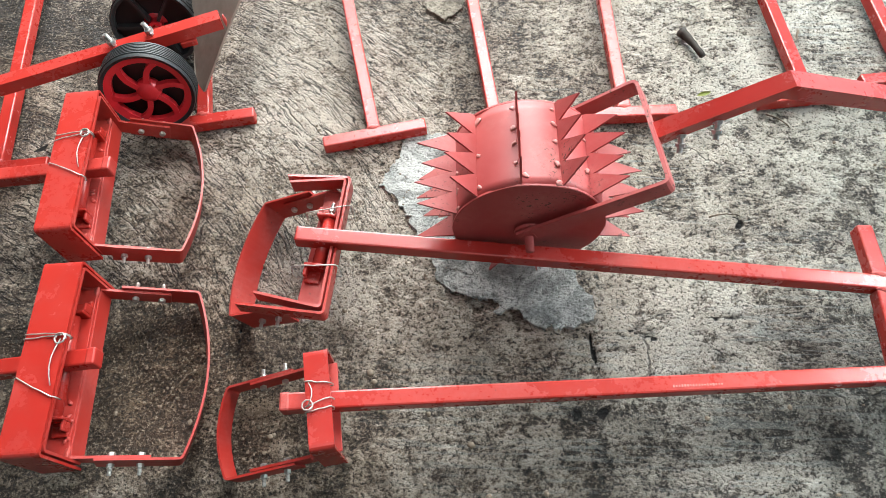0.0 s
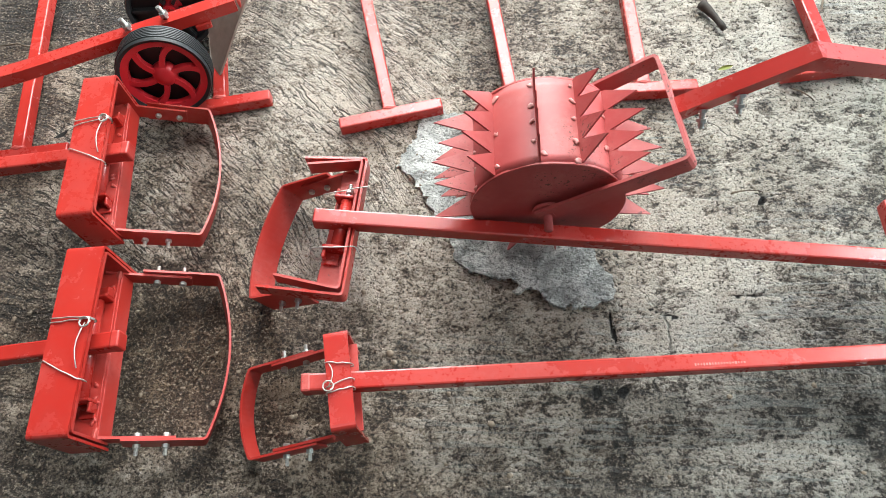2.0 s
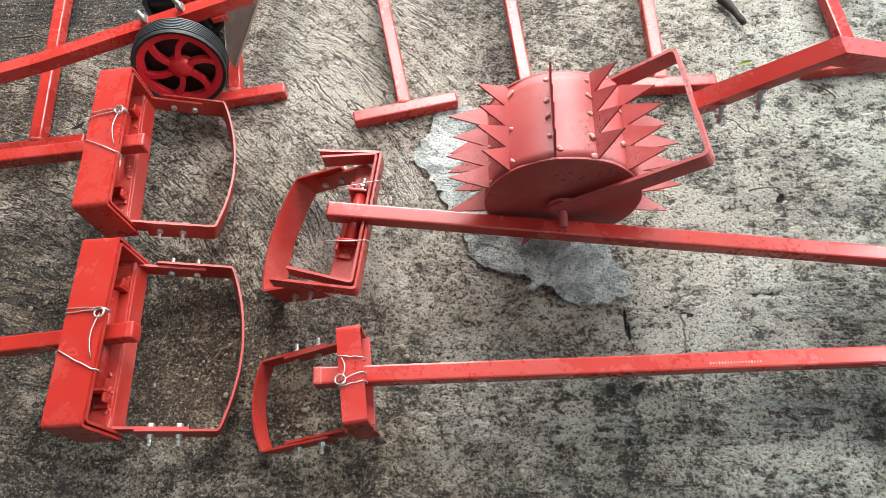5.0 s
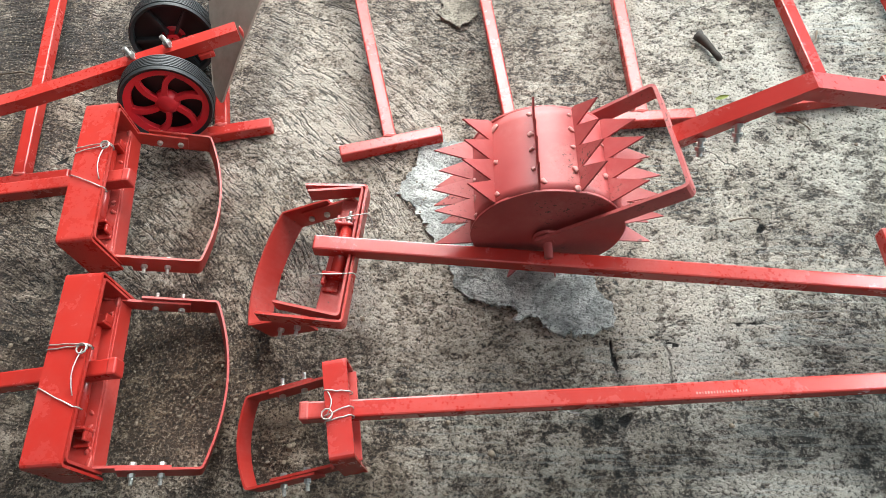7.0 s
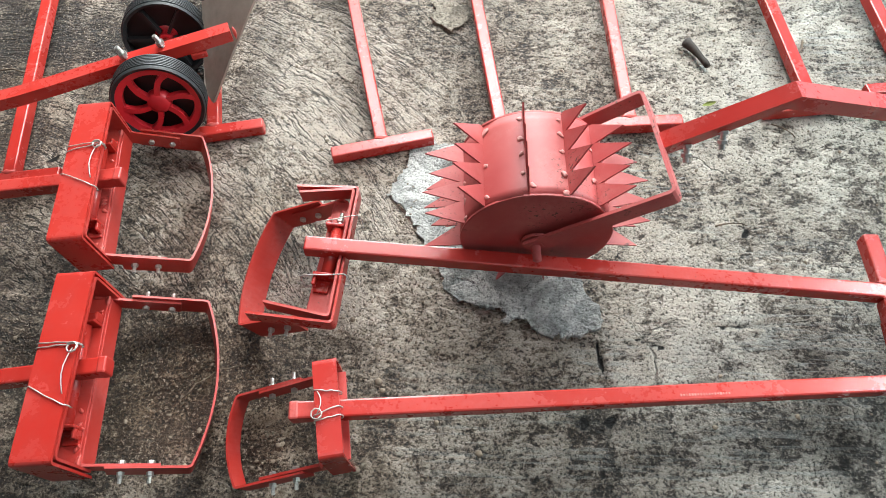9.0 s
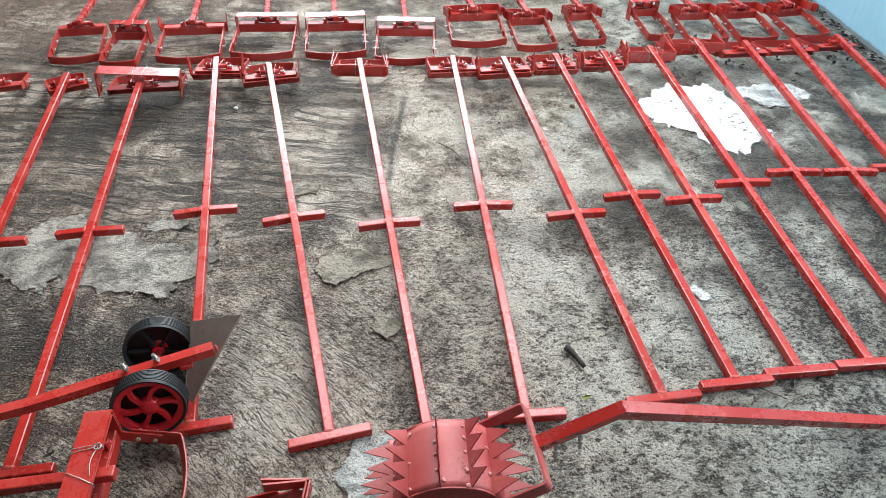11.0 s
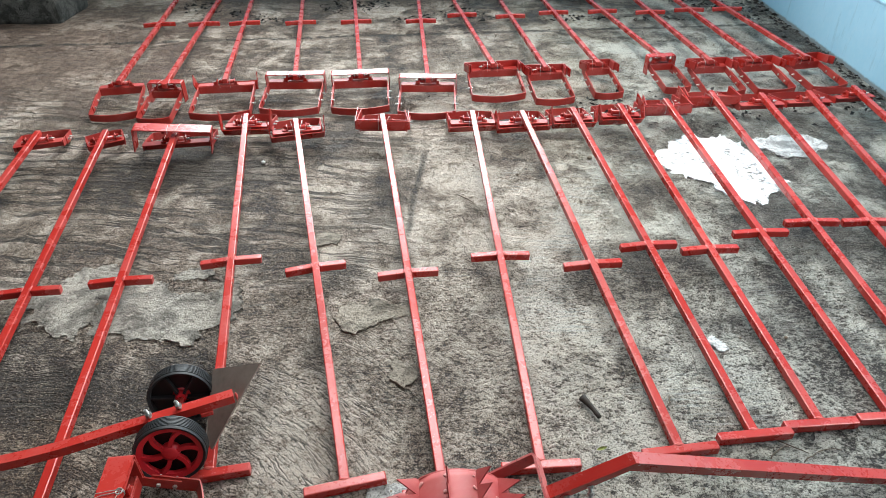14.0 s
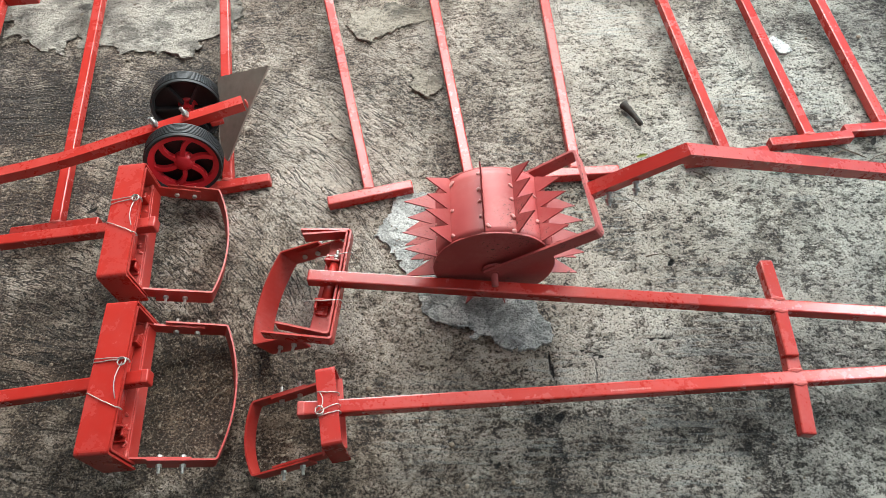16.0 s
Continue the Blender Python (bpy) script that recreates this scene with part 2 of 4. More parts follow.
    damp = spots(((-1.05, 0.68, 0.60, 0.15, 1.0), (-0.60, 0.76, 0.18, 0.09, 0.9), (-0.62, -0.05, 0.20, 0.30, 0.35), (-0.55, -0.34, 0.36, 0.20, 0.35),
                  (0.02, 1.25, 0.05, 0.22, 0.45), (-0.22, 0.85, 0.05, 0.12, 0.5), (-0.42, 1.28, 0.16, 0.07, 0.5),
                  (1.15, 0.95, 0.20, 0.08, 0.5), (0.85, 1.25, 0.06, 0.16, 0.45), (0.80, -0.33, 0.06, 0.07, 0.9), (-0.95, 2.00, 0.55, 0.26, 1.0), (-1.30, 0.80, 0.35, 0.20, 0.8), (-0.35, 0.62, 0.05, 0.20, 0.4), (-0.18, 1.25, 0.10, 0.14, 0.7), (0.95, 1.35, 0.22, 0.10, 0.6), (1.75, 1.65, 0.25, 0.25, 0.6), (0.35, 1.05, 0.12, 0.08, 0.5), (0.42, 2.45, 0.5, 0.10, 0.6),
                  (-0.35, 2.15, 0.40, 0.14, 0.5), (0.31, -0.15, 0.05, 0.018, 0.9), (0.0, 5.0, 2.6, 0.32, 0.85), (-0.9, 4.5, 0.5, 0.22, 0.6), (0.6, 4.6, 0.7, 0.20, 0.6), (1.5, 1.5, 0.25, 0.5, 0.45), (0.55, 1.15, 0.22, 0.12, 0.4), (-0.1, 1.65, 0.12, 0.3, 0.5), (0.75, -0.15, 0.4, 0.12, 0.5), (0.35, -0.33, 0.3, 0.08, 0.5), (2.45, 3.6, 0.15, 1.8, 0.7)))
    col = mix(t, damp, col, mix(t, 0.80, col, (0.022, 0.017, 0.012)))
    # combed grooves: arcs on the near west side, nearly straight lines beyond
    dx, dy = add(x, 0.95), add(y, 0.36)
    rad = add(math_node(t, "SQRT", add(mul(dx, dx), mul(dy, dy))), centred(blot, 0.075))
    arc = noise_tex(t, vec(mul(rad, 78.0), mul(math_node(t, "ARCTAN2", dy, dx), 8.5)), 1.0, 2.6, 0.55, warp=0.45)
    near_arc = ramp(t, add(mul(add(x, mul(y, -0.45), centred(blot, 0.6), centred(wide, 0.3)), 0.5), 0.5), [(0.36, 1.0), (0.47, 0.0)])
    near_arc = mul(near_arc, ramp(t, add(mul(add(y, centred(blot, 0.5)), 0.4), 0.4), [(0.34, 0.0), (0.44, 1.0), (0.72, 1.0), (0.80, 0.0)]))
    row = add(y, mul(x, 0.10), centred(blot, 0.09), centred(wide, 0.35))
    comb = noise_tex(t, vec(mul(row, 30.0), mul(x, 2.4)), 1.0, 3.0, 0.55, warp=0.35)
    far_row = ramp(t, mul(add(y, centred(blot, 0.6)), 0.25), [(0.23, 0.0), (0.33, 1.0)])
    far_row = mul(far_row, ramp(t, mul(y, 0.2), [(0.46, 1.0), (0.62, 0.35)]), ramp(t, add(mul(add(x, centred(wide, 1.2)), 0.25), 0.5), [(0.41, 1.0), (0.56, 0.10)]), ramp(t, blot, [(0.36, 0.65), (0.50, 1.0)]))
    west_row = mul(ramp(t, add(mul(add(x, centred(blot, 0.3)), 0.5), 0.6), [(0.25, 1.0), (0.36, 0.0)]), ramp(t, add(mul(add(y, centred(blot, 0.4)), 0.5), 0.4), [(0.42, 1.0), (0.50, 0.0)]))
    far_row = math_node(t, "MAXIMUM", far_row, mul(west_row, 0.9))

    def thin(n, half):
        return ramp(t, math_node(t, "ABSOLUTE", math_node(t, "SUBTRACT", n, 0.5)), [(half * 0.25, 1.0), (half, 0.0)])

    broken = mul(ramp(t, body, [(0.42, 0.4), (0.50, 1.0)]), ramp(t, patchy, [(0.36, 0.45), (0.50, 1.0)]))
    groove = add(mul(thin(arc, 0.040), near_arc, broken), mul(ramp(t, comb, [(0.445, 1.0), (0.480, 0.0)]), far_row, add(mul(broken, 0.7), 0.3)))
    col = mix(t, mul(groove, 0.88), col, (0.022, 0.017, 0.013))
    crest = add(mul(ramp(t, arc, [(0.58, 0.0), (0.68, 1.0)]), near_arc), mul(ramp(t, comb, [(0.57, 0.0), (0.68, 1.0)]), far_row))
    col = mix(t, mul(crest, broken, 0.28), col, (0.50, 0.435, 0.345))
    # long dark scrape
    line = math_node(t, "ABSOLUTE", add(math_node(t, "SUBTRACT", x, add(mul(y, 0.075), -0.07)), centred(wide, 0.22)))
    span = mul(ramp(t, mul(y, 0.4), [(0.57, 0.0), (0.60, 1.0)]), ramp(t, mul(y, 0.4), [(0.83, 1.0), (0.88, 0.0)]))
    col = mix(t, mul(ramp(t, line, [(0.006, 0.7), (0.020, 0.0)]), span), col, (0.035, 0.032, 0.028))
    # dark joint across the far part
    joint = math_node(t, "ABSOLUTE", add(y, -3.80, mul(x, -0.075), centred(body, 0.10)))
    col = mix(t, mul(ramp(t, joint, [(0.010, 0.85), (0.030, 0.0)]), ramp(t, patchy, [(0.40, 0.2), (0.50, 1.0)])), col, (0.022, 0.020, 0.017))
    # specks, pits and fine cracks
    col = mix(t, ramp(t, grit, [(0.40, 0.80), (0.455, 0.0)]), col, (0.018, 0.015, 0.012))
    col = mix(t, ramp(t, grit, [(0.555, 0.0), (0.62, 0.65)]), col, mix(t, warm, (0.56, 0.56, 0.52), (0.52, 0.43, 0.325)))
    wob = t.nodes.new("ShaderNodeVectorMath")
    wob.operation = "MULTIPLY_ADD"
    wn3 = t.nodes.new("ShaderNodeTexNoise")
    wn3.inputs["Scale"].default_value, wn3.inputs["Detail"].default_value = 6.0, 7.0
    t.links.new(v, wn3.inputs["Vector"])
    t.links.new(wn3.outputs["Color"], wob.inputs[0])
    wob.inputs[1].default_value = (0.24, 0.24, 0.0)
    t.links.new(v, wob.inputs[2])
    cell = t.nodes.new("ShaderNodeTexVoronoi")
    cell.feature = "DISTANCE_TO_EDGE"
    cell.inputs["Scale"].default_value = 3.6
    t.links.new(wob.outputs[0], cell.inputs["Vector"])
    fissure = t.nodes.new("ShaderNodeAttribute")
    fissure.attribute_name = "crack"
    crack = mul(ramp(t, cell.outputs["Distance"], [(0.003, 0.9), (0.010, 0.0)]), ramp(t, noise_tex(t, v, 4.1, 2), [(0.54, 0.0), (0.62, 1.0)]))
    crack = math_node(t, "MAXIMUM", mul(crack, 0.6), ramp(t, add(fissure.outputs["Fac"], centred(body, 1.6), centred(chip, 1.2)), [(0.30, 0.0), (0.52, 1.0)]))
    col = mix(t, crack, col, (0.018, 0.016, 0.014))
    t.links.new(col, b.inputs["Base Color"])
    # relief
    h = add(mul(ramp(t, tone, [(0.36, 0.0), (0.66, 1.0)]), 0.8), mul(film, 0.5), mul(grit, 0.8), mul(body, 1.6), mul(chip, 0.6))
    h = math_node(t, "SUBTRACT", h, add(mul(groove, 1.2), mul(lost, 0.7), mul(crack, 1.5)))
    bump(t, b, h, 1.0, 0.012)
    t.links.new(ramp(t, tone, [(0.35, 0.52), (0.6, 0.80)]), b.inputs["Roughness"])
    return m


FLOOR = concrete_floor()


def cement_skim(name, low, high, rough=0.8):
    m, t, b = shade(name, rough)
    v = world_place(t)
    body = noise_tex(t, v, 15, 12, 0.76, warp=0.3)
    chip = noise_tex(t, v, 65, 7, 0.62, (0.8, 1.1, 1), radians(20), 0.25)
    grit = noise_tex(t, v, 210, 5, 0.72)
    tone = math_node(t, "ADD", math_node(t, "MULTIPLY", body, 0.45), math_node(t, "ADD", math_node(t, "MULTIPLY", chip, 0.3), math_node(t, "MULTIPLY", grit, 0.25)))
    col = ramp(t, tone, [(0.37, tuple(c * 0.30 for c in low)), (0.42, low), (0.49, high)])
    col = mix(t, ramp(t, noise_tex(t, v, 9.5, 7, 0.68, warp=0.5), [(0.41, 0.75), (0.54, 0.0)]), col, tuple(c * 0.45 for c in low))
    col = mix(t, ramp(t, grit, [(0.40, 0.6), (0.455, 0.0)]), col, tuple(c * 0.2 for c in low))
    t.links.new(col, b.inputs["Base Color"])
    bump(t, b, math_node(t, "ADD", math_node(t, "MULTIPLY", chip, 1.6), math_node(t, "ADD", body, grit)), 1.0, 0.008)
    return m


SKIM = cement_skim("pale cement skim", (0.27, 0.268, 0.245), (0.64, 0.635, 0.59))
SKIM_TAN = cement_skim("tan cement skim", (0.15, 0.122, 0.090), (0.37, 0.318, 0.248))
SKIM_GREY = cement_skim("grey cement skim", (0.16, 0.140, 0.114), (0.46, 0.418, 0.352))


def lime_crust():
    m, t, b = shade("spilt white lime", 0.9)
    v = world_place(t)
    worn = math_node(t, "ADD", math_node(t, "MULTIPLY", noise_tex(t, v, 40, 6, 0.7), 0.6), math_node(t, "MULTIPLY", noise_tex(t, v, 7, 5, 0.6), 0.4))
    col = ramp(t, worn, [(0.39, (0.13, 0.125, 0.11)), (0.43, (0.50, 0.51, 0.50)), (0.48, (0.80, 0.81, 0.80))])
    t.links.new(col, b.inputs["Base Color"])
    bump(t, b, worn, 0.6, 0.006)
    return m


LIME = lime_crust()
LIME_THIN = cement_skim("thin speckled lime", (0.40, 0.40, 0.375), (0.80, 0.81, 0.79))
STEP = cement_skim("dark mossy concrete step", (0.020, 0.021, 0.018), (0.110, 0.108, 0.096), 0.9)
PLASTER = plain("grey plaster", (0.10, 0.097, 0.09), 0.9, 0, 14, 0.3, 0.3)
SOIL = plain("dark soil", (0.05, 0.042, 0.034), 0.95, 0, 50, 0.5, 0.8)

# ---- mesh helpers ----


def part(name, bm, material, parent=None, label="", smooth=False, offset=None):
    """Links a bmesh as one mesh object under a thing or under a part."""
    bmesh.ops.recalc_face_normals(bm, faces=bm.faces)
    me = bpy.data.meshes.new(name)
    bm.to_mesh(me)
    bm.free()
    me.materials.append(material)
    if smooth:
        for p in me.polygons:
            p.use_smooth = True
    ob = new(name, me)
    ob.parent = parent
    if offset is not None:
        ob.matrix_basis = offset
    if label:
        ob["label"] = label
    return ob


def share(name, me, parent, m):
    ob = new(name, me)
    ob.parent = parent
    ob.matrix_basis = m
    return ob


def thing(name, m, label, category, group=""):
    ob = new(name)
    ob.empty_display_size = 0.05
    ob.matrix_basis = m
    return tagged(ob, label, category, group)


def block(bm, size, m=None, bevel=0.002):
    """A box of that size about its centre, edges rounded, at the pose m."""
    got = bmesh.ops.create_cube(bm, size=1.0)
    vs = got["verts"]
    bmesh.ops.scale(bm, vec=size, verts=vs)
    if bevel:
        es = list({e for v in vs for e in v.link_edges})
        out = bmesh.ops.bevel(bm, geom=es, offset=bevel, segments=2, affect="EDGES", profile=0.5)
        vs = list({v for f in out["faces"] for v in f.verts} | {v for v in vs if v.is_valid})
        seen, stack = set(vs), list(vs)
        while stack:
            v = stack.pop()
            for e in v.link_edges:
                o = e.other_vert(v)
                if o not in seen:
                    seen.add(o)
                    stack.append(o)
        vs = list(seen)
    if m is not None:
        bmesh.ops.transform(bm, matrix=m, verts=vs)
    return vs


def between(p, q, up=(0, 0, 1)):
    """The pose whose x axis runs from p to q, about the middle of the two."""
    p, q = Vector(p), Vector(q)
    x = (q - p).normalized()
    y = Vector(up).cross(x).normalized()
    z = x.cross(y)
    m = Matrix((x, y, z)).transposed().to_4x4()
    m.translation = (p + q) / 2
    return m


def bar(bm, p, q, w=0.025, h=0.025, up=(0, 0, 1), bevel=0.003):
    return block(bm, ((Vector(q) - Vector(p)).length, w, h), between(p, q, up), bevel)


def strip(bm, pts, wide, thick=0.004):
    """A flat strip bent along pts; wide is the vector across it."""
    pts = [Vector(p) for p in pts]
    wide = Vector(wide)
    rows = []
    for i, p in enumerate(pts):
        a = pts[max(i - 1, 0)]
        c = pts[min(i + 1, len(pts) - 1)]
        along = (c - a).normalized()
        n = along.cross(wide).normalized()
        k = 1.0
        if 0 < i < len(pts) - 1:
            k = 1 / max(0.5, math.sqrt(max(0.25, (1 + (p - a).normalized().dot((c - p).normalized())) / 2)))
        n = n * thick / 2 * k
        rows.append([bm.verts.new(p + s * wide / 2 + r * n) for s, r in ((-1, -1), (1, -1), (1, 1), (-1, 1))])
    for a, b in zip(rows, rows[1:]):
        for i in range(4):
            bm.faces.new((a[i], a[(i + 1) % 4], b[(i + 1) % 4], b[i]))
    bm.faces.new(rows[0])
    bm.faces.new(rows[-1])
    return rows


def sweep(bm, pts, r, n=6, closed=False, taper=None):
    """A round rod along pts."""
    pts = [Vector(p) for p in pts]
    rings = []
    ref = Vector((0.31, 0.22, 0.92))
    for i, p in enumerate(pts):
        a = pts[i - 1] if i or closed else p
        c = pts[(i + 1) % len(pts)] if i < len(pts) - 1 or closed else p
        d = (c - a).normalized()
        u = d.cross(ref).normalized()
        w = d.cross(u)
        rr = r * (taper[i] if taper else 1)
        rings.append([bm.verts.new(p + rr * (math.cos(k * math.tau / n) * u + math.sin(k * math.tau / n) * w)) for k in range(n)])
    pairs = list(zip(rings, rings[1:])) + ([(rings[-1], rings[0])] if closed else [])
    for a, b in pairs:
        for k in range(n):
            bm.faces.new((a[k], a[(k + 1) % n], b[(k + 1) % n], b[k]))
    if not closed:
        bm.faces.new(rings[0])
        bm.faces.new(rings[-1])


def rod(bm, p, q, r, n=10):
    sweep(bm, [p, q], r, n)


def lathe(bm, profile, n=40, closed=False):
    """Turns a profile of (radius, height) about the z axis."""
    rings = [[bm.verts.new((r * math.cos(k * math.tau / n), r * math.sin(k * math.tau / n), z)) for k in range(n)] for r, z in profile]
    pairs = list(zip(rings, rings[1:])) + ([(rings[-1], rings[0])] if closed else [])
    for a, b in pairs:
        for k in range(n):
            bm.faces.new((a[k], a[(k + 1) % n], b[(k + 1) % n], b[k]))
    if not closed:
        bm.faces.new(rings[0])
        bm.faces.new(rings[-1])


def lump(bm, at, size, seed=0, m=None):
    """A small uneven bead."""
    got = bmesh.ops.create_icosphere(bm, subdivisions=2, radius=1.0)
    for v in got["verts"]:
        k = 1 + 0.35 * noise.noise(v.co * 1.7 + Vector((seed * 3.1, seed, 0)))
        v.co = Vector((v.co.x * size[0] * k, v.co.y * size[1] * k, v.co.z * size[2] * k)) + Vector(at)
    return got["verts"]

# ---- structure ----


def spaced(stops):
    """Grid lines: (from, step) pairs and a last end."""
    out = []
    for (a, step), b in zip(stops, [s[0] for s in stops[1:]]):
        n = max(1, round((b - a) / step))
        out += [a + (b - a) * k / n for k in range(n)]
    return out + [stops[-1][0]]


FISSURES = (((0.321, -0.015), (0.327, -0.098), 0.009), ((0.385, -0.012), (0.425, -0.024), 0.006),
            ((0.490, 0.010), (0.665, 0.026), 0.005), ((-0.266, -0.020), (-0.263, -0.100), 0.005))
PITS = ((0.287, -0.150, 0.010), (0.329, -0.148, 0.009), (0.60, 0.20, 0.007))


def fissure_depth(x, y):
    """How deep the named cracks and pits cut the floor at that place."""
    deep = 0.0
    for (ax, ay), (bx, by), d in FISSURES:
        if min(ax, bx) - 0.03 < x < max(ax, bx) + 0.03 and min(ay, by) - 0.03 < y < max(ay, by) + 0.03:
            ux, uy = bx - ax, by - ay
            f = min(1, max(0, ((x - ax) * ux + (y - ay) * uy) / (ux * ux + uy * uy)))
            wob = 0.006 * noise.noise(Vector((x * 45, y * 45, 5))) + 0.004 * noise.noise(Vector((x * 140, y * 140, 2)))
            gap = math.hypot(x - ax - f * ux + wob, y - ay - f * uy + wob)
            deep = max(deep, d * math.exp(-(gap / 0.0034) ** 2))
    for px, py, rr in PITS:
        gap = math.hypot(x - px, y - py) + 0.012 * noise.noise(Vector((x * 70, y * 70, 1)))
        if gap < rr * 1.4:
            deep = max(deep, 0.007 * min(1.0, max(0.0, (rr * 1.4 - gap) / (rr * 0.5))))
    return deep


def build_floor():
    xs = spaced([(-3.6, 0.08), (-1.3, 0.02), (-0.85, 0.005), (1.15, 0.02), (1.5, 0.04), (2.66, 0)])
    ys = spaced([(-2.6, 0.1), (-0.6, 0.005), (0.8, 0.012), (1.3, 0.03), (2.8, 0.06), (5.45, 0)])
    nx, ny = len(xs), len(ys)
    verts, crack, skin = [], [], []
    for y in ys:
        fine_y = min(1, max(0, (1.0 - y) / 0.25)) * min(1, max(0, (y + 0.6) / 0.1))
        for x in xs:
            p = Vector((x, y, 0))
            west = min(1, max(0, (0.7 - x) / 1.2))
            a = 0.0045 * noise.fractal(p * 5.0, 0.9, 2.0, 5)
            turn = 0.45 + 0.5 * noise.noise(p * 1.1)
            q = Vector((x * math.cos(turn) - y * math.sin(turn), 3.4 * (x * math.sin(turn) + y * math.cos(turn)), 0))
            h = a + 0.0030 * west * noise.noise(q * 13.0) - 0.003
            near = fine_y * min(1, max(0, (x + 0.85) / 0.15)) * min(1, max(0, (1.15 - x) / 0.15))
            if near > 0:
                # flakes of the top skin with steep edges, and crumbs
                n = noise.fractal(Vector((x * 26, y * 33, 7)), 0.62, 2.1, 4) + 0.35 * noise.noise(p * 7)
                step = min(1, max(0, (n + 0.10) / 0.20))
                loose = min(1, max(0, 0.3 + 1.3 * noise.noise(p * 3.3)))
                h += near * (0.0032 * step * (0.5 + 0.5 * loose) - 0.0034 + 0.0012 * noise.noise(p * 150))
                cut = fissure_depth(x, y)
                h -= cut
                crack.append(cut * 100)
                skin.append(n * near)
            else:
                crack.append(0.0)
                skin.append(0.0)
            verts.append((x, y, min(0.0, h)))
    faces = [(j * nx + i, j * nx + i + 1, (j + 1) * nx + i + 1, (j + 1) * nx + i) for j in range(ny - 1) for i in range(nx - 1)]
    me = bpy.data.meshes.new("floor")
    me.from_pydata(verts, [], faces)
    me.materials.append(FLOOR)
    for name, values in (("crack", crack), ("skin", skin)):
        me.attributes.new(name, "FLOAT", "POINT").data.foreach_set("value", values)
    me.polygons.foreach_set("use_smooth", [True] * len(faces))
    tagged(new("floor", me), "rough weathered grey concrete floor with brown soil stains", "floor", kind="structure")


build_floor()


def boxes(name, spans, mat, label, category):
    bm = bmesh.new()
    for (x0, x1), (y0, y1), (z0, z1) in spans:
        block(bm, (x1 - x0, y1 - y0, z1 - z0), Matrix.Translation(((x0 + x1) / 2, (y0 + y1) / 2, (z0 + z1) / 2)), 0)
    return tagged(part(name, bm, mat), label, category, kind="structure")


TOP = 3.3
boxes("wall_north", [((-3.6, 2.51), (5.30, 5.45), (-0.1, 1.4)), ((1.5, 2.51), (5.30, 5.45), (1.4, TOP)), ((-3.6, -2.3), (5.30, 5.45), (1.4, TOP)),
                     ((-2.3, 1.5), (5.30, 5.45), (3.2, TOP))], WALL_BLUE, "light blue painted wall with a scuffed dirty foot", "wall")
boxes("wall_east", [((2.51, 2.66), (3.41, 5.45), (-0.1, TOP)), ((2.51, 2.66), (1.9, 3.41), (-0.1, 0.39)), ((2.51, 2.66), (1.9, 3.41), (1.5, TOP)),
                    ((2.51, 2.66), (-2.6, 1.9), (-0.1, 1.3)), ((2.51, 2.66), (1.45, 1.9), (1.3, TOP)), ((2.51, 2.66), (-2.6, 0.05), (1.3, TOP)),
                    ((2.51, 2.66), (0.05, 1.45), (2.2, TOP)), ((2.60, 2.66), (1.9, 3.41), (0.39, 1.5))], WALL_BLUE,
      "light blue painted wall with a shallow recess", "wall")
boxes("wall_west", [((-3.75, -3.6), (-2.75, 5.6), (-0.1, TOP))], PLASTER, "plain grey plastered wall", "wall")
boxes("wall_south", [((-3.6, 2.66), (-2.75, -2.6), (-0.1, TOP))], PLASTER, "plain grey plastered wall", "wall")
# unseen ceiling; its two gaps are made up to let the roof fill through
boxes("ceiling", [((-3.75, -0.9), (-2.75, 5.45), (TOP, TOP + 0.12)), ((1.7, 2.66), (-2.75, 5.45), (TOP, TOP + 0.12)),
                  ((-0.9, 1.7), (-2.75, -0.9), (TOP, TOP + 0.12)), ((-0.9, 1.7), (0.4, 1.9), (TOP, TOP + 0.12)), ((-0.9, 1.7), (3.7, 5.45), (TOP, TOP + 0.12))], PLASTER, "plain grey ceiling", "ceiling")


def build_steps():
    bm = bmesh.new()
    for size, at, bev in (((0.95, 0.45, 0.18), (-3.0, 4.29, 0.08), 0.02), ((0.95, 0.75, 0.36), (-3.08, 4.90, 0.17), 0.02)):
        block(bm, size, Matrix.Translation(at), bev)
    bmesh.ops.subdivide_edges(bm, edges=bm.edges, cuts=5, use_grid_fill=True)
    for v in bm.verts:
        v.co += 0.012 * noise.noise_vector(v.co * 6)
    tagged(part("concrete_steps", bm, STEP, smooth=True), "two dark mossy worn concrete steps", "steps", kind="structure")


build_steps()


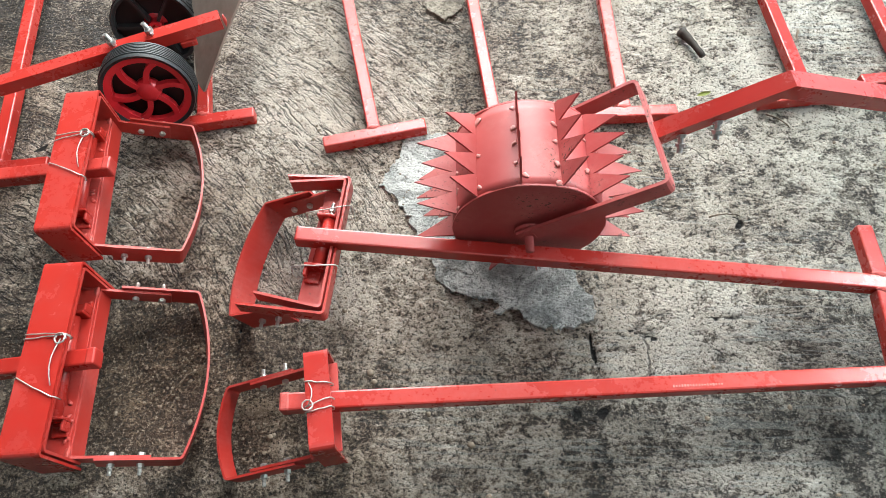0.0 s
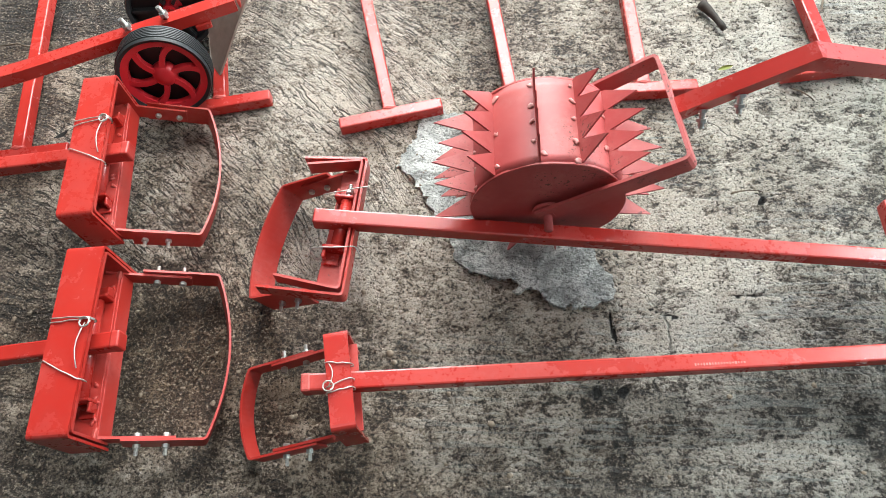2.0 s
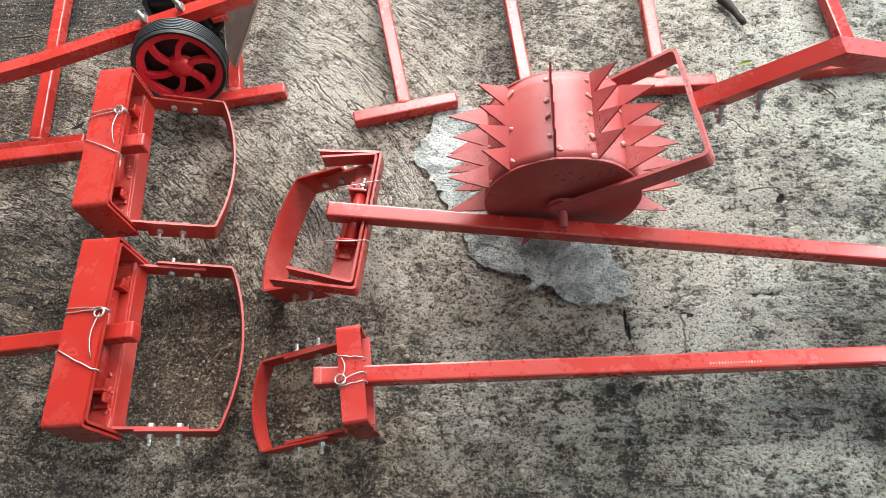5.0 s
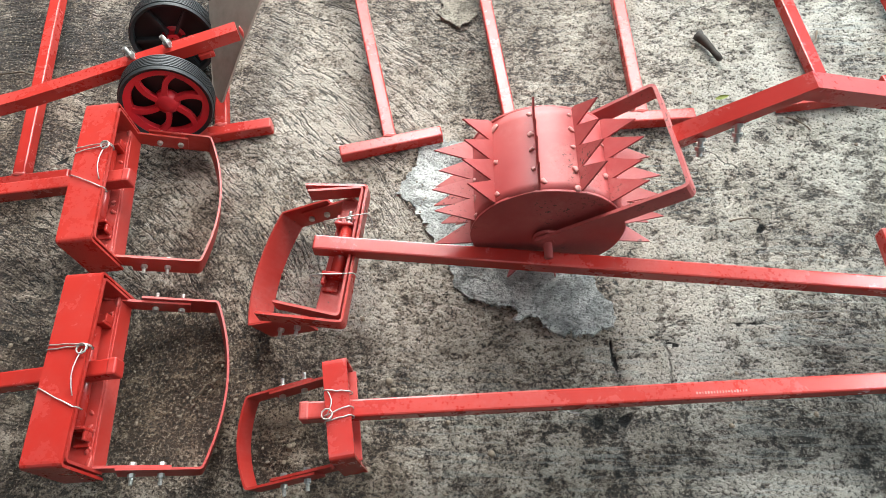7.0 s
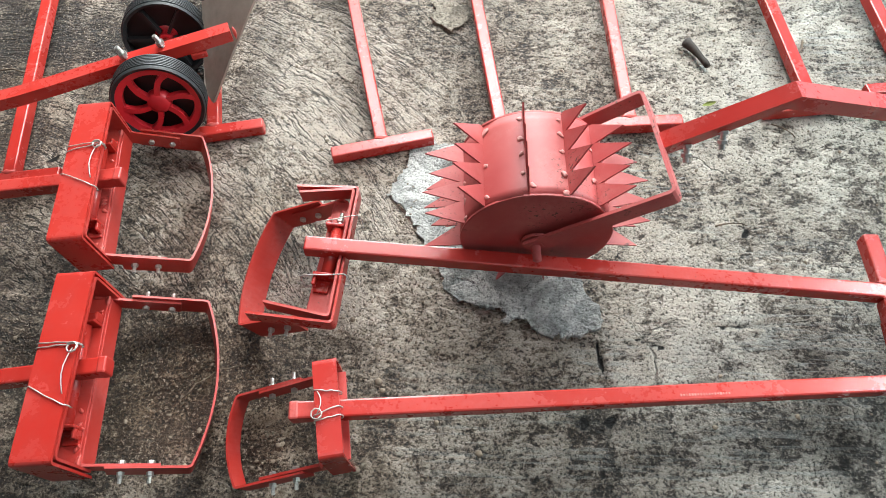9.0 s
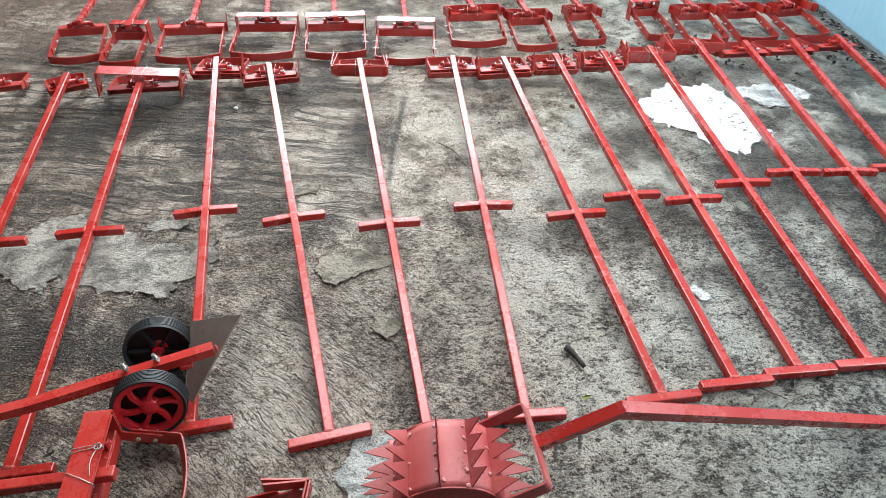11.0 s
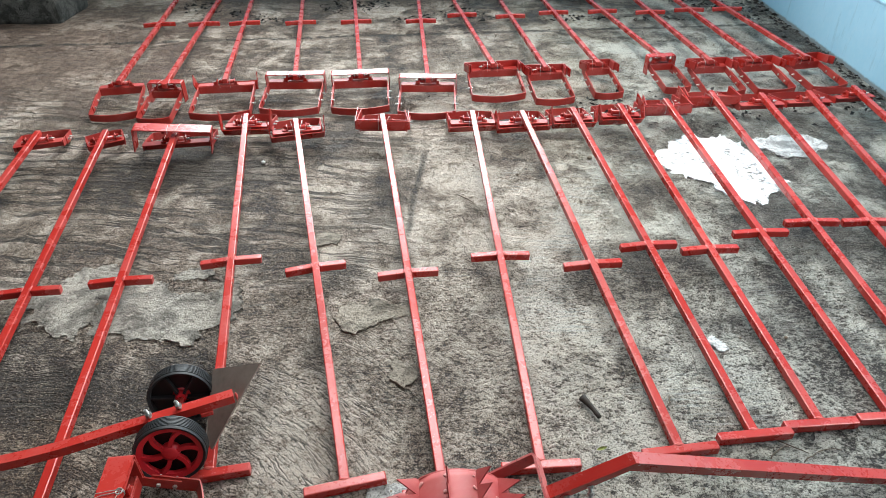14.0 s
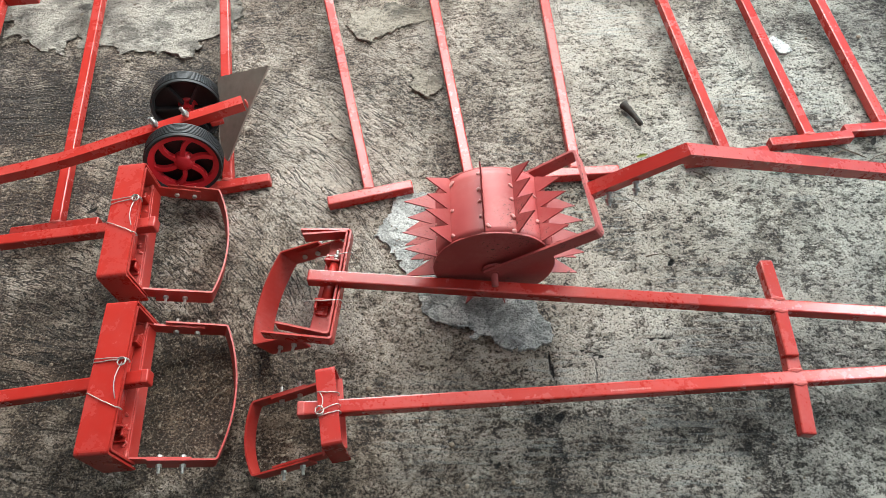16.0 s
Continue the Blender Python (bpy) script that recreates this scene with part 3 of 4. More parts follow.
def patch(name, at, rx, ry, turn, seed, mat, label, category, rough=0.35, high=0.004):
    """A thin uneven crust on the floor with a ragged outline."""
    n, rings = 360, 10
    c, s = math.cos(radians(turn)), math.sin(radians(turn))
    verts = [(at[0], at[1], high)]
    size = (rx + ry) / 2

    def place(f, a):
        x, y = rx * f * math.cos(a), ry * f * math.sin(a)
        p = Vector((at[0] + c * x - s * y, at[1] + s * x + c * y, seed))
        d = Vector((0, 0, 0))
        for k, amp in ((0.9 / size, 0.55), (3.0 / size, 0.22), (9.0 / size, 0.13), (24.0 / size, 0.06), (60.0 / size, 0.035)):
            d += amp * noise.noise_vector(p * k)
        return p + d * rough * size * f * f

    for k in range(1, rings + 1):
        for i in range(n):
            a = i * math.tau / n
            f = 1.0 if k >= rings - 1 else k / (rings - 1)
            p = place(f, a)
            z = high * (0.75 + 0.4 * noise.noise(Vector((p.x * 14, p.y * 14, seed))))
            if k == rings:
                z = -0.012
            verts.append((p.x, p.y, z))
    faces = [(0, 1 + i, 1 + (i + 1) % n) for i in range(n)]
    for k in range(rings - 1):
        for i in range(n):
            a, b = 1 + k * n + i, 1 + k * n + (i + 1) % n
            faces.append((a, a + n, b + n, b))
    me = bpy.data.meshes.new(name)
    me.from_pydata(verts, [], faces)
    me.materials.append(mat)
    tagged(new(name, me), label, category, kind="structure")


PATCH_LABEL = "thin ragged crust of pale cement on the concrete floor"
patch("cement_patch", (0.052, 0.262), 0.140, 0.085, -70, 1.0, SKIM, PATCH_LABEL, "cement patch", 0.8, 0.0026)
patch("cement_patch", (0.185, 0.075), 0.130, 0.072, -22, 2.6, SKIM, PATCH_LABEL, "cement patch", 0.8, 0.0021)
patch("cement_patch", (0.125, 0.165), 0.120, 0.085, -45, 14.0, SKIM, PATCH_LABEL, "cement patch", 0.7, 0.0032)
patch("cement_patch", (-0.75, 1.00), 0.27, 0.15, -4, 3.4, SKIM_GREY, PATCH_LABEL, "cement patch", 1.0)
patch("cement_patch", (-1.05, 1.10), 0.22, 0.17, 20, 8.4, SKIM_GREY, PATCH_LABEL, "cement patch", 1.0, 0.0046)
patch("cement_patch", (-0.70, 1.215), 0.065, 0.035, 8, 5.0, SKIM_GREY, PATCH_LABEL, "cement patch", 1.0)
patch("cement_patch", (-0.27, 1.43), 0.060, 0.038, 20, 12.0, SKIM_TAN, PATCH_LABEL, "cement patch", 1.0, 0.003)
patch("cement_patch", (-0.07, 1.01), 0.125, 0.070, 12, 6.0, SKIM_TAN, PATCH_LABEL, "cement patch", 1.1, 0.003)
patch("cement_patch", (0.05, 0.76), 0.035, 0.055, 30, 7.0, SKIM_TAN, PATCH_LABEL, "cement patch", 1.1, 0.003)
patch("lime_spill", (1.38, 1.99), 0.245, 0.26, -25, 4.0, LIME, "white lime spilt on the concrete floor", "lime spill", 1.0, 0.003)
patch("lime_spill", (1.77, 2.16), 0.15, 0.12, 10, 9.0, LIME_THIN, "white lime spilt on the concrete floor", "lime spill", 1.1, 0.003)
patch("lime_spill", (1.00, 0.87), 0.018, 0.036, 40, 11.0, LIME_THIN, "small white lime splash on the concrete floor", "lime spill", 1.1, 0.003)

# ---- hand weeders: long square handles with a bolted stirrup blade ----


def bolt_meshes():
    bm = bmesh.new()
    lathe(bm, [(0.0048, -0.006), (0.0055, -0.005), (0.0055, -0.0005)], 6)
    rod(bm, (0, 0, -0.001), (0, 0, 0.026), 0.0028, 8)
    lathe(bm, [(0.0055, 0.010), (0.0055, 0.0155)], 6)
    for k in range(5):
        lathe(bm, [(0.0028, 0.0165 + k * 0.0018), (0.0033, 0.0171 + k * 0.0018), (0.0028, 0.0177 + k * 0.0018)], 8)
    bmesh.ops.recalc_face_normals(bm, faces=bm.faces)
    me = bpy.data.meshes.new("bolt")
    bm.to_mesh(me)
    bm.free()
    me.materials.append(ZINC)
    return me


BOLT = bolt_meshes()


def bead_mesh(name, size, mat):
    bm = bmesh.new()
    lump(bm, (0, 0, 0), size, 3)
    for v in bm.verts:
        v.co += 0.6 * min(size) * noise.noise_vector(v.co * 190)
    me = bpy.data.meshes.new(name)
    bm.to_mesh(me)
    bm.free()
    me.materials.append(mat)
    for p in me.polygons:
        p.use_smooth = True
    return me


BEAD = bead_mesh("weld_bead", (0.014, 0.0045, 0.0032), WELD)
BEAD_OLD = bead_mesh("weld_bead", (0.0048, 0.0062, 0.0036), WELD_OLD)


def bent(pts, r=0.008):
    """Rounds the corners of a polyline."""
    pts = [Vector(p) for p in pts]
    out = [pts[0]]
    for a, b, c in zip(pts, pts[1:], pts[2:]):
        u, w = (a - b).normalized(), (c - b).normalized()
        for k in range(5):
            f = k / 4
            out.append(b + u * r * (1 - f) ** 2 + w * r * f ** 2)
    return out + [pts[-1]]


def wire_loop(bm, x0, x1, z0, z1, y, slant, seed):
    """One turn of wire round the plate, crossing it at a slant."""
    rng = random.Random(seed)
    a, b = y - slant / 2, y + slant / 2
    ring = [(x0 - 0.001, a, z0), (x0 - 0.002, a, (z0 + z1) / 2), (x0, a, z1 - 0.001), (x0 + 0.003, a, z1 + 0.001)]
    for f in (0.3, 0.5, 0.7):
        ring.append((x0 + (x1 - x0) * f, a + (b - a) * f + rng.uniform(-0.0012, 0.0012), z1 + rng.uniform(0.0010, 0.0022)))
    ring += [(x1 - 0.003, b, z1 + 0.001), (x1, b, z1 - 0.001), (x1 + 0.002, b, (z0 + z1) / 2), (x1 + 0.001, b, z0)]
    sweep(bm, ring, 0.0010, 6, True)


def weeder(head, tail, grip, wide, high, spare, label, group, skew=0.0, flat=0.04, loops=(), grips=True, deep=0.042, tail_high=0.0125, knob=0.0, lean=0.0, seed=1, reach=0.15, lift=0.0, over=0.0, lugs=0.044, spill=0.018, plate=0.018, spare_turn=0.0, roll=0.0, pitch=0.0):
    """head, tail: where the handle ends above the floor; grip: from the head to the cross piece; wide: of the stirrup;
    spare: how a second bracket is tied to the head (top, front, up or none)."""
    hx, hy = head
    run = math.hypot(hx - tail[0], hy - tail[1])
    yaw = math.degrees(math.atan2(hy - tail[1], hx - tail[0]))
    root = thing("hand_weeder", pose(hx, hy, 0, 0, 0, yaw), label, "weeder", group)
    fall = (high - tail_high) / run

    def on(s):
        return high - fall * s

    bm = bmesh.new()
    bar(bm, (-run, 0, tail_high), (over, 0, high + fall * over))
    part("handle", bm, RED, root)
    if grips:
        for side in (-1, 1):
            bm = bmesh.new()
            bar(bm, (-grip, side * 0.0128, on(grip)), (-grip + lean * side * 0.1, side * 0.102, on(grip) - 0.004), 0.025, 0.025)
            part("grip", bm, RED, root)
        bm = bmesh.new()
        bar(bm, (-run - 0.0128, -0.1, tail_high), (-run - 0.0128, 0.1, tail_high), 0.025, 0.025)
        part("end_bar", bm, RED, root)
        for side in (-1, 1):
            share("weld_bead", BEAD, root, Matrix.Translation((-grip, side * 0.013, on(grip) + 0.0115)))
        share("weld_bead", BEAD, root, Matrix.Translation((-run, 0, tail_high + 0.0115)) @ pose(0, 0, 0, 0, 0, 90))

    turn = Matrix.Translation((-0.04, 0, 0)) @ pose(0, 0, 0, 0, 0, skew) @ Matrix.Translation((0.04, 0, 0))
    zb = high - 0.032
    zs, ze = zb - 0.020, 0.021 + lift
    slope = math.asin(min(0.9, (zs - ze) / (reach + 0.02)))
    down = turn @ Matrix.Translation((-0.018, 0, zs)) @ Matrix.Rotation(slope, 4, "Y")
    # angle iron
    bm = bmesh.new()
    block(bm, (0.042, wide, 0.004), Matrix.Translation((-0.040, 0, zb)), 0.001)
    block(bm, (0.004, wide, 0.036), Matrix.Translation((-0.0185, 0, zb - 0.0201)), 0.001)
    part("angle_bar", bm, RED_DULL, root, offset=turn)
    # lugs and pivot
    lv = min(lugs, wide * 0.32)
    for side in (-1, 1):
        bm = bmesh.new()
        top = zb + 0.002
        block(bm, (0.030, 0.005, 0.026), Matrix.Translation((-0.036, side * lv, top + 0.013)), 0.0015)
        block(bm, (0.024, 0.020, 0.005), Matrix.Translation((-0.033, side * (lv + 0.0125), top + 0.0025)), 0.0015)
        block(bm, (0.005, 0.014, 0.020), Matrix.Translation((-0.0235, side * (lv + 0.0095), top + 0.010)), 0.0015)
        part("lug", bm, RED, root, offset=turn)
    bm = bmesh.new()
    rod(bm, (-0.040, -lv + 0.004, zb + 0.015), (-0.040, lv - 0.004, zb + 0.015), 0.010, 14)
    part("pivot_pipe", bm, RED, root, smooth=True, offset=turn)
    if lugs < 0.05:
        share("pivot_bolt", BOLT, root, turn @ Matrix.Translation((-0.040, -lv - 0.002, zb + 0.015)) @ Matrix.Rotation(radians(90), 4, "X"))
    if over:
        bm = bmesh.new()
        block(bm, (0.014, 0.0262, 0.0262), Matrix.Translation((over - 0.004, 0, high + fall * over)), 0.003)
        part("bare_end", bm, RED_DULL, root, "dull unpainted handle end")
        srng = random.Random(seed * 13)
        for _ in range(7):
            share("weld_bead", BEAD, root, turn @ Matrix.Translation((-0.026 + srng.uniform(-0.004, 0.004), srng.uniform(-0.45, 0.45) * wide, zb + 0.003)) @ Matrix.Rotation(srng.uniform(0, 3), 4, "Z") @ Matrix.Diagonal((0.35, 0.6, 0.7, 1)))
        for side in (-1, 1):
            share("weld_bead", BEAD, root, turn @ Matrix.Translation((-0.020, side * (wide / 2 - 0.004), zb + 0.001)) @ Matrix.Rotation(radians(90), 4, "Z") @ Matrix.Diagonal((0.8, 0.9, 1, 1)))
    # arms and stirrup
    for side in (-1, 1):
        bm = bmesh.new()
        strip(bm, [(-0.03, side * wide / 2, 0.002), (reach * 0.72, side * wide / 2, 0)], (0, 0, 0.030))
        part("arm", bm, RED_DULL, root, offset=down)
        for u in (reach * 0.33, reach * 0.62):
            share("bolt", BOLT, root, down @ Matrix.Translation((u, side * (wide / 2 - 0.003), 0)) @ Matrix.Rotation(radians(-90 * side), 4, "X"))
    bm = bmesh.new()
    half = wide / 2 + 0.0045
    bow = 0.075 * wide + 0.006
    arc = [(reach + 0.004 + bow * (1 - (v / 8) ** 2), half * v / 8, 0) for v in range(8, -9, -1)]
    pts = bent([(reach * 0.18, half, 0), arc[0], arc[1]], 0.005)[:-1] + arc[1:-1] + bent([arc[-2], arc[-1], (reach * 0.18, -half, 0)], 0.005)[1:]
    strip(bm, pts, (0, 0, flat), 0.0035)
    part("stirrup_blade", bm, RED_DULL, root, "curved red steel stirrup blade", offset=down)
    # spare bracket
    rng = random.Random(seed)
    tilt = turn @ Matrix.Translation((-0.04, 0, 0)) @ pose(0, 0, 0, 0, 0, rng.uniform(-2.5, 2.5) + spare_turn) @ Matrix.Translation((0.04, 0, 0))
    if spare == "top":
        zt, v = high + 0.030 + knob, wide / 2 + spill
        tilt = tilt @ Matrix.Translation((-0.04, 0, zt)) @ pose(0, 0, 0, roll, pitch, 0) @ Matrix.Translation((0.04, 0, -zt))
        bm = bmesh.new()
        strip(bm, bent([(-0.040, v, zt - 0.105), (-0.040, v, zt), (-0.040, -v, zt), (-0.040, -v, zt - 0.105)], 0.006), (flat + plate, 0, 0), 0.004)
        part("spare_bracket", bm, RED, root, "spare flat red steel bracket tied on with wire", offset=tilt)
        bm = bmesh.new()
        if over == 0:
            block(bm, (0.010, 0.012, 0.030), Matrix.Translation((-0.036, lv, zt - 0.016)), 0.002)
            block(bm, (0.010, 0.012, 0.030), Matrix.Translation((-0.036, -lv, zt - 0.016)), 0.002)
        else:
            strip(bm, bent([(-0.036, v - 0.007, zt - 0.098), (-0.036, v - 0.007, zt - 0.0065), (-0.036, -v + 0.007, zt - 0.0065), (-0.036, -v + 0.007, zt - 0.098)], 0.006), (flat + plate - 0.006, 0, 0), 0.004)
        if over == 0:
            part("bracket_post", bm, RED_DULL, root, offset=tilt)
        else:
            part("spare_bracket", bm, RED_DULL, root, "second red steel bracket nested inside", offset=tilt)
    elif spare == "front":
        v, zt = wide / 2 + 0.016, zb + 0.012
        bm = bmesh.new()
        strip(bm, bent([(0.062, v + 0.004, zt + 0.016), (-0.063, v + 0.002, zt), (-0.063, -v, zt), (0.034, -v + 0.014, zt + 0.014)], 0.006), (0, 0, deep), 0.004)
        part("spare_bracket", bm, RED, root, "spare flat red steel bracket tied on with wire", offset=tilt)
        bm = bmesh.new()
        strip(bm, bent([(0.040, v - 0.016, zt + 0.016), (-0.057, v - 0.006, zt + 0.004), (-0.057, -v + 0.006, zt + 0.004), (0.026, -v + 0.028, zt + 0.018)], 0.006), (0, 0, deep), 0.004)
        part("spare_bracket", bm, RED_DULL, root, "second red steel bracket nested inside", offset=tilt)
    elif spare == "up":
        v, zt = wide / 2 + 0.012, zb - 0.022
        bm = bmesh.new()
        tall = rng.uniform(0.060, 0.080)
        strip(bm, bent([(-0.030, v + 0.008, zt + tall), (-0.067, v, zt), (-0.067, -v, zt), (-0.026, -v - 0.006, zt + tall * rng.uniform(0.8, 1.1))], 0.006), Vector((-0.62, 0, 0.78)) * 0.050, 0.004)
        part("spare_bracket", bm, RED, root, "spare flat red steel bracket tied on with wire", offset=tilt)
    if spare != "none":
        zt = high + 0.033 + knob if spare == "top" else zb + 0.034
        wx = (flat + plate) / 2 + 0.001 if spare == "top" else 0.034
        for k, (y, sl) in enumerate(loops or ((0.022, 0.006), (-0.024, -0.012))):
            bm = bmesh.new()
            wire_loop(bm, -0.040 - wx, -0.040 + wx, zt - 0.016 if spare == "top" else zb - 0.004, zt, y, sl, seed * 7 + k)
            part("binding_wire", bm, WIRE, root, "thin galvanised wire", smooth=True, offset=turn)
        if loops and spare == "top":
            knot = Vector((-0.040 + wx - 0.004, loops[0][0] - 0.006, zt + 0.003))
            bm = bmesh.new()
            sweep(bm, [knot + Vector((0.0075 * math.cos(a * 0.8), 0.0075 * math.sin(a * 0.8), 0.0007 * a / 3)) for a in range(20)], 0.0009, 6)
            part("wire_knot", bm, WIRE, root, "twisted wire end", smooth=True, offset=turn)
            last = Vector((-0.040 + wx - 0.006, loops[-1][0], zt + 0.002))
            bm = bmesh.new()
            sweep(bm, [knot.lerp(last, f) + Vector((-0.006 * math.sin(f * math.pi), 0, 0.003 * math.sin(f * math.pi))) for f in (0, 0.2, 0.4, 0.6, 0.8, 1.0)], 0.0009, 6)
            part("binding_wire", bm, WIRE, root, "thin galvanised wire", smooth=True, offset=turn)
    return root


NEAR = "red steel hand weeder on the concrete floor, "
# the four weeders laid crosswise in front
weeder((-0.503, 0.214), (-2.28, 0.06), 1.1, 0.262, 0.126, "top", NEAR + "wide stirrup", "weeders laid crosswise", 3.2, 0.045,
       ((0.045, 0.004), (0.038, 0.012), (-0.028, -0.03)), seed=3, reach=0.127, knob=0.006, spill=0.008, over=0.014, plate=0.011, lugs=0.080)
weeder((-0.431, -0.124), (-2.28, -0.35), 1.1, 0.258, 0.130, "top", NEAR + "wide stirrup", "weeders laid crosswise", -0.5, 0.045,
       ((0.022, 0.002), (0.026, -0.003), (-0.05, -0.03)), seed=4, reach=0.136, knob=0.010, spill=0.011, over=0.016, plate=0.011, lugs=0.080)
weeder((-0.148, 0.072), (1.66, 0.004), 0.900, 0.205, 0.150, "front", NEAR + "bracket open", "weeders laid crosswise", -4.0, 0.050,
       ((0.05, 0.01), (-0.05, 0.02)), lean=-0.03, seed=5, reach=0.128, spare_turn=1.5, deep=0.027)
weeder((-0.124, -0.180), (1.62, -0.025), 0.880, 0.128, 0.127, "top", NEAR + "narrow stirrup", "weeders laid crosswise", 4.5, 0.030,
       ((0.016, 0.004), (0.006, 0.008), (-0.022, -0.006)), lean=0.15, seed=6, knob=-0.013, reach=0.136, spill=0.004, plate=0.004, over=0.012)

FRONT = "red steel hand weeder on the concrete floor"
FRONT_ROW = [
    (-1.670, 2.129, -1.44, 0.25, 1.09, 0.20, "none", 12), (-1.367, 2.136, -1.05, 0.25, 1.087, 0.15, "none", 20),
    (-1.046, 2.132, -0.787, 0.297, 1.025, 0.29, "top", 0), (-0.771, 2.305, -0.41, 0.415, 1.096, 0.20, "up", -9),
    (-0.526, 2.247, -0.070, 0.385, 1.088, 0.22, "up", 0), (-0.126, 2.295, 0.170, 0.370, 1.148, 0.22, "front", -10),
    (0.299, 2.331, 0.413, 0.440, 1.077, 0.21, "up", 0), (0.534, 2.324, 0.770, 0.486, 1.123, 0.23, "up", 0),
    (0.778, 2.363, 0.978, 0.534, 1.054, 0.18, "up", 0), (1.011, 2.402, 1.164, 0.570, 1.111, 0.18, "up", 0),
    (1.247, 2.456, 1.37, 0.594, 1.066, 0.20, "front", 0), (1.498, 2.555, 1.56, 0.66, 1.094, 0.24, "front", 6)]
FRONT_ROW_END = [(1.737, 2.525, 1.757, 0.66, 1.063, 0.22, "none", 4), (1.984, 2.553, 1.925, 0.75, 1.063, 0.22, "none", 6), (2.238, 2.611, 2.235, 0.80, 1.06, 0.20, "none", 8)]
for i, (hx, hy, tx, ty, grip, wide, spare, skew) in enumerate(FRONT_ROW + FRONT_ROW_END):
    note = {"none": "", "top": ", bracket wired on top", "up": ", bracket legs up", "front": ", bracket behind head"}[spare]
    weeder((hx, hy), (tx, ty), grip, wide, 0.103, spare, FRONT + note, "front row of weeders", skew, 0.036, seed=20 + i, plate=0.040 if spare == "top" else 0.018, knob=0.008, roll=7 if spare == "top" else 0)
BACK = "red steel hand weeder beside the blue wall"
BACK_ROW = [
    (-1.539, 2.701, -1.918, 4.791, 1.181, 0.22, "none", 0), (-1.281, 2.650, -1.584, 4.805, 1.235, 0.155, "top", -6),
    (-0.986, 2.716, -1.346, 4.850, 1.181, 0.29, "up", -4), (-0.625, 2.762, -0.962, 4.866, 1.133, 0.29, "top", -8),
    (-0.280, 2.774, -0.567, 4.883, 1.130, 0.285, "top", -3), (0.080, 2.712, -0.062, 4.869, 1.200, 0.28, "top", -4),
    (0.433, 2.924, 0.157, 4.949, 1.125, 0.275, "front", -2), (0.715, 2.871, 0.517, 5.000, 1.130, 0.195, "front", 2),
    (1.010, 2.940, 0.831, 5.106, 1.137, 0.145, "front", 2), (1.385, 3.010, 1.148, 5.064, 1.097, 0.135, "top", 2),
    (1.631, 2.959, 1.545, 5.044, 1.113, 0.205, "front", 4), (1.901, 2.984, 1.840, 5.094, 1.139, 0.205, "front", 6)]
BACK_ROW_END = [(2.182, 3.019, 2.107, 5.032, 1.128, 0.20, "front", 10)]
for i, (hx, hy, tx, ty, grip, wide, spare, skew) in enumerate(BACK_ROW + BACK_ROW_END):
    note = {"none": "", "top": ", bracket wired on top", "up": ", bracket legs up", "front": ", bracket behind head"}[spare]
    weeder((hx, hy), (tx, ty), grip, wide, 0.108, spare, BACK + note, "back row of weeders", skew, 0.038, seed=50 + i, reach=0.240, spill=0.010, knob=-0.020, plate=0.012, pitch={3: 3, 4: 7, 5: 4}.get(i, 0))

# ---- spiked drum roller ----


def spike_mesh():
    """One pointed tooth cut from plate, leaning along the row."""
    bm = bmesh.new()
    pts = [(0, 0), (0, 0.008), (0.0080, 0.060), (0.0355, 0.010), (0.0355, 0)]
    a = [bm.verts.new((0.0013, y, z)) for y, z in pts]
    c = [bm.verts.new((-0.0013, y, z)) for y, z in pts]
    bm.faces.new(a)
    bm.faces.new(c)
    for k in range(5):
        bm.faces.new((a[k], a[(k + 1) % 5], c[(k + 1) % 5], c[k]))
    bmesh.ops.recalc_face_normals(bm, faces=bm.faces)
    me = bpy.data.meshes.new("spike")
    bm.to_mesh(me)
    bm.free()
    me.materials.append(RED_OLD)
    return me


SPIKE = spike_mesh()


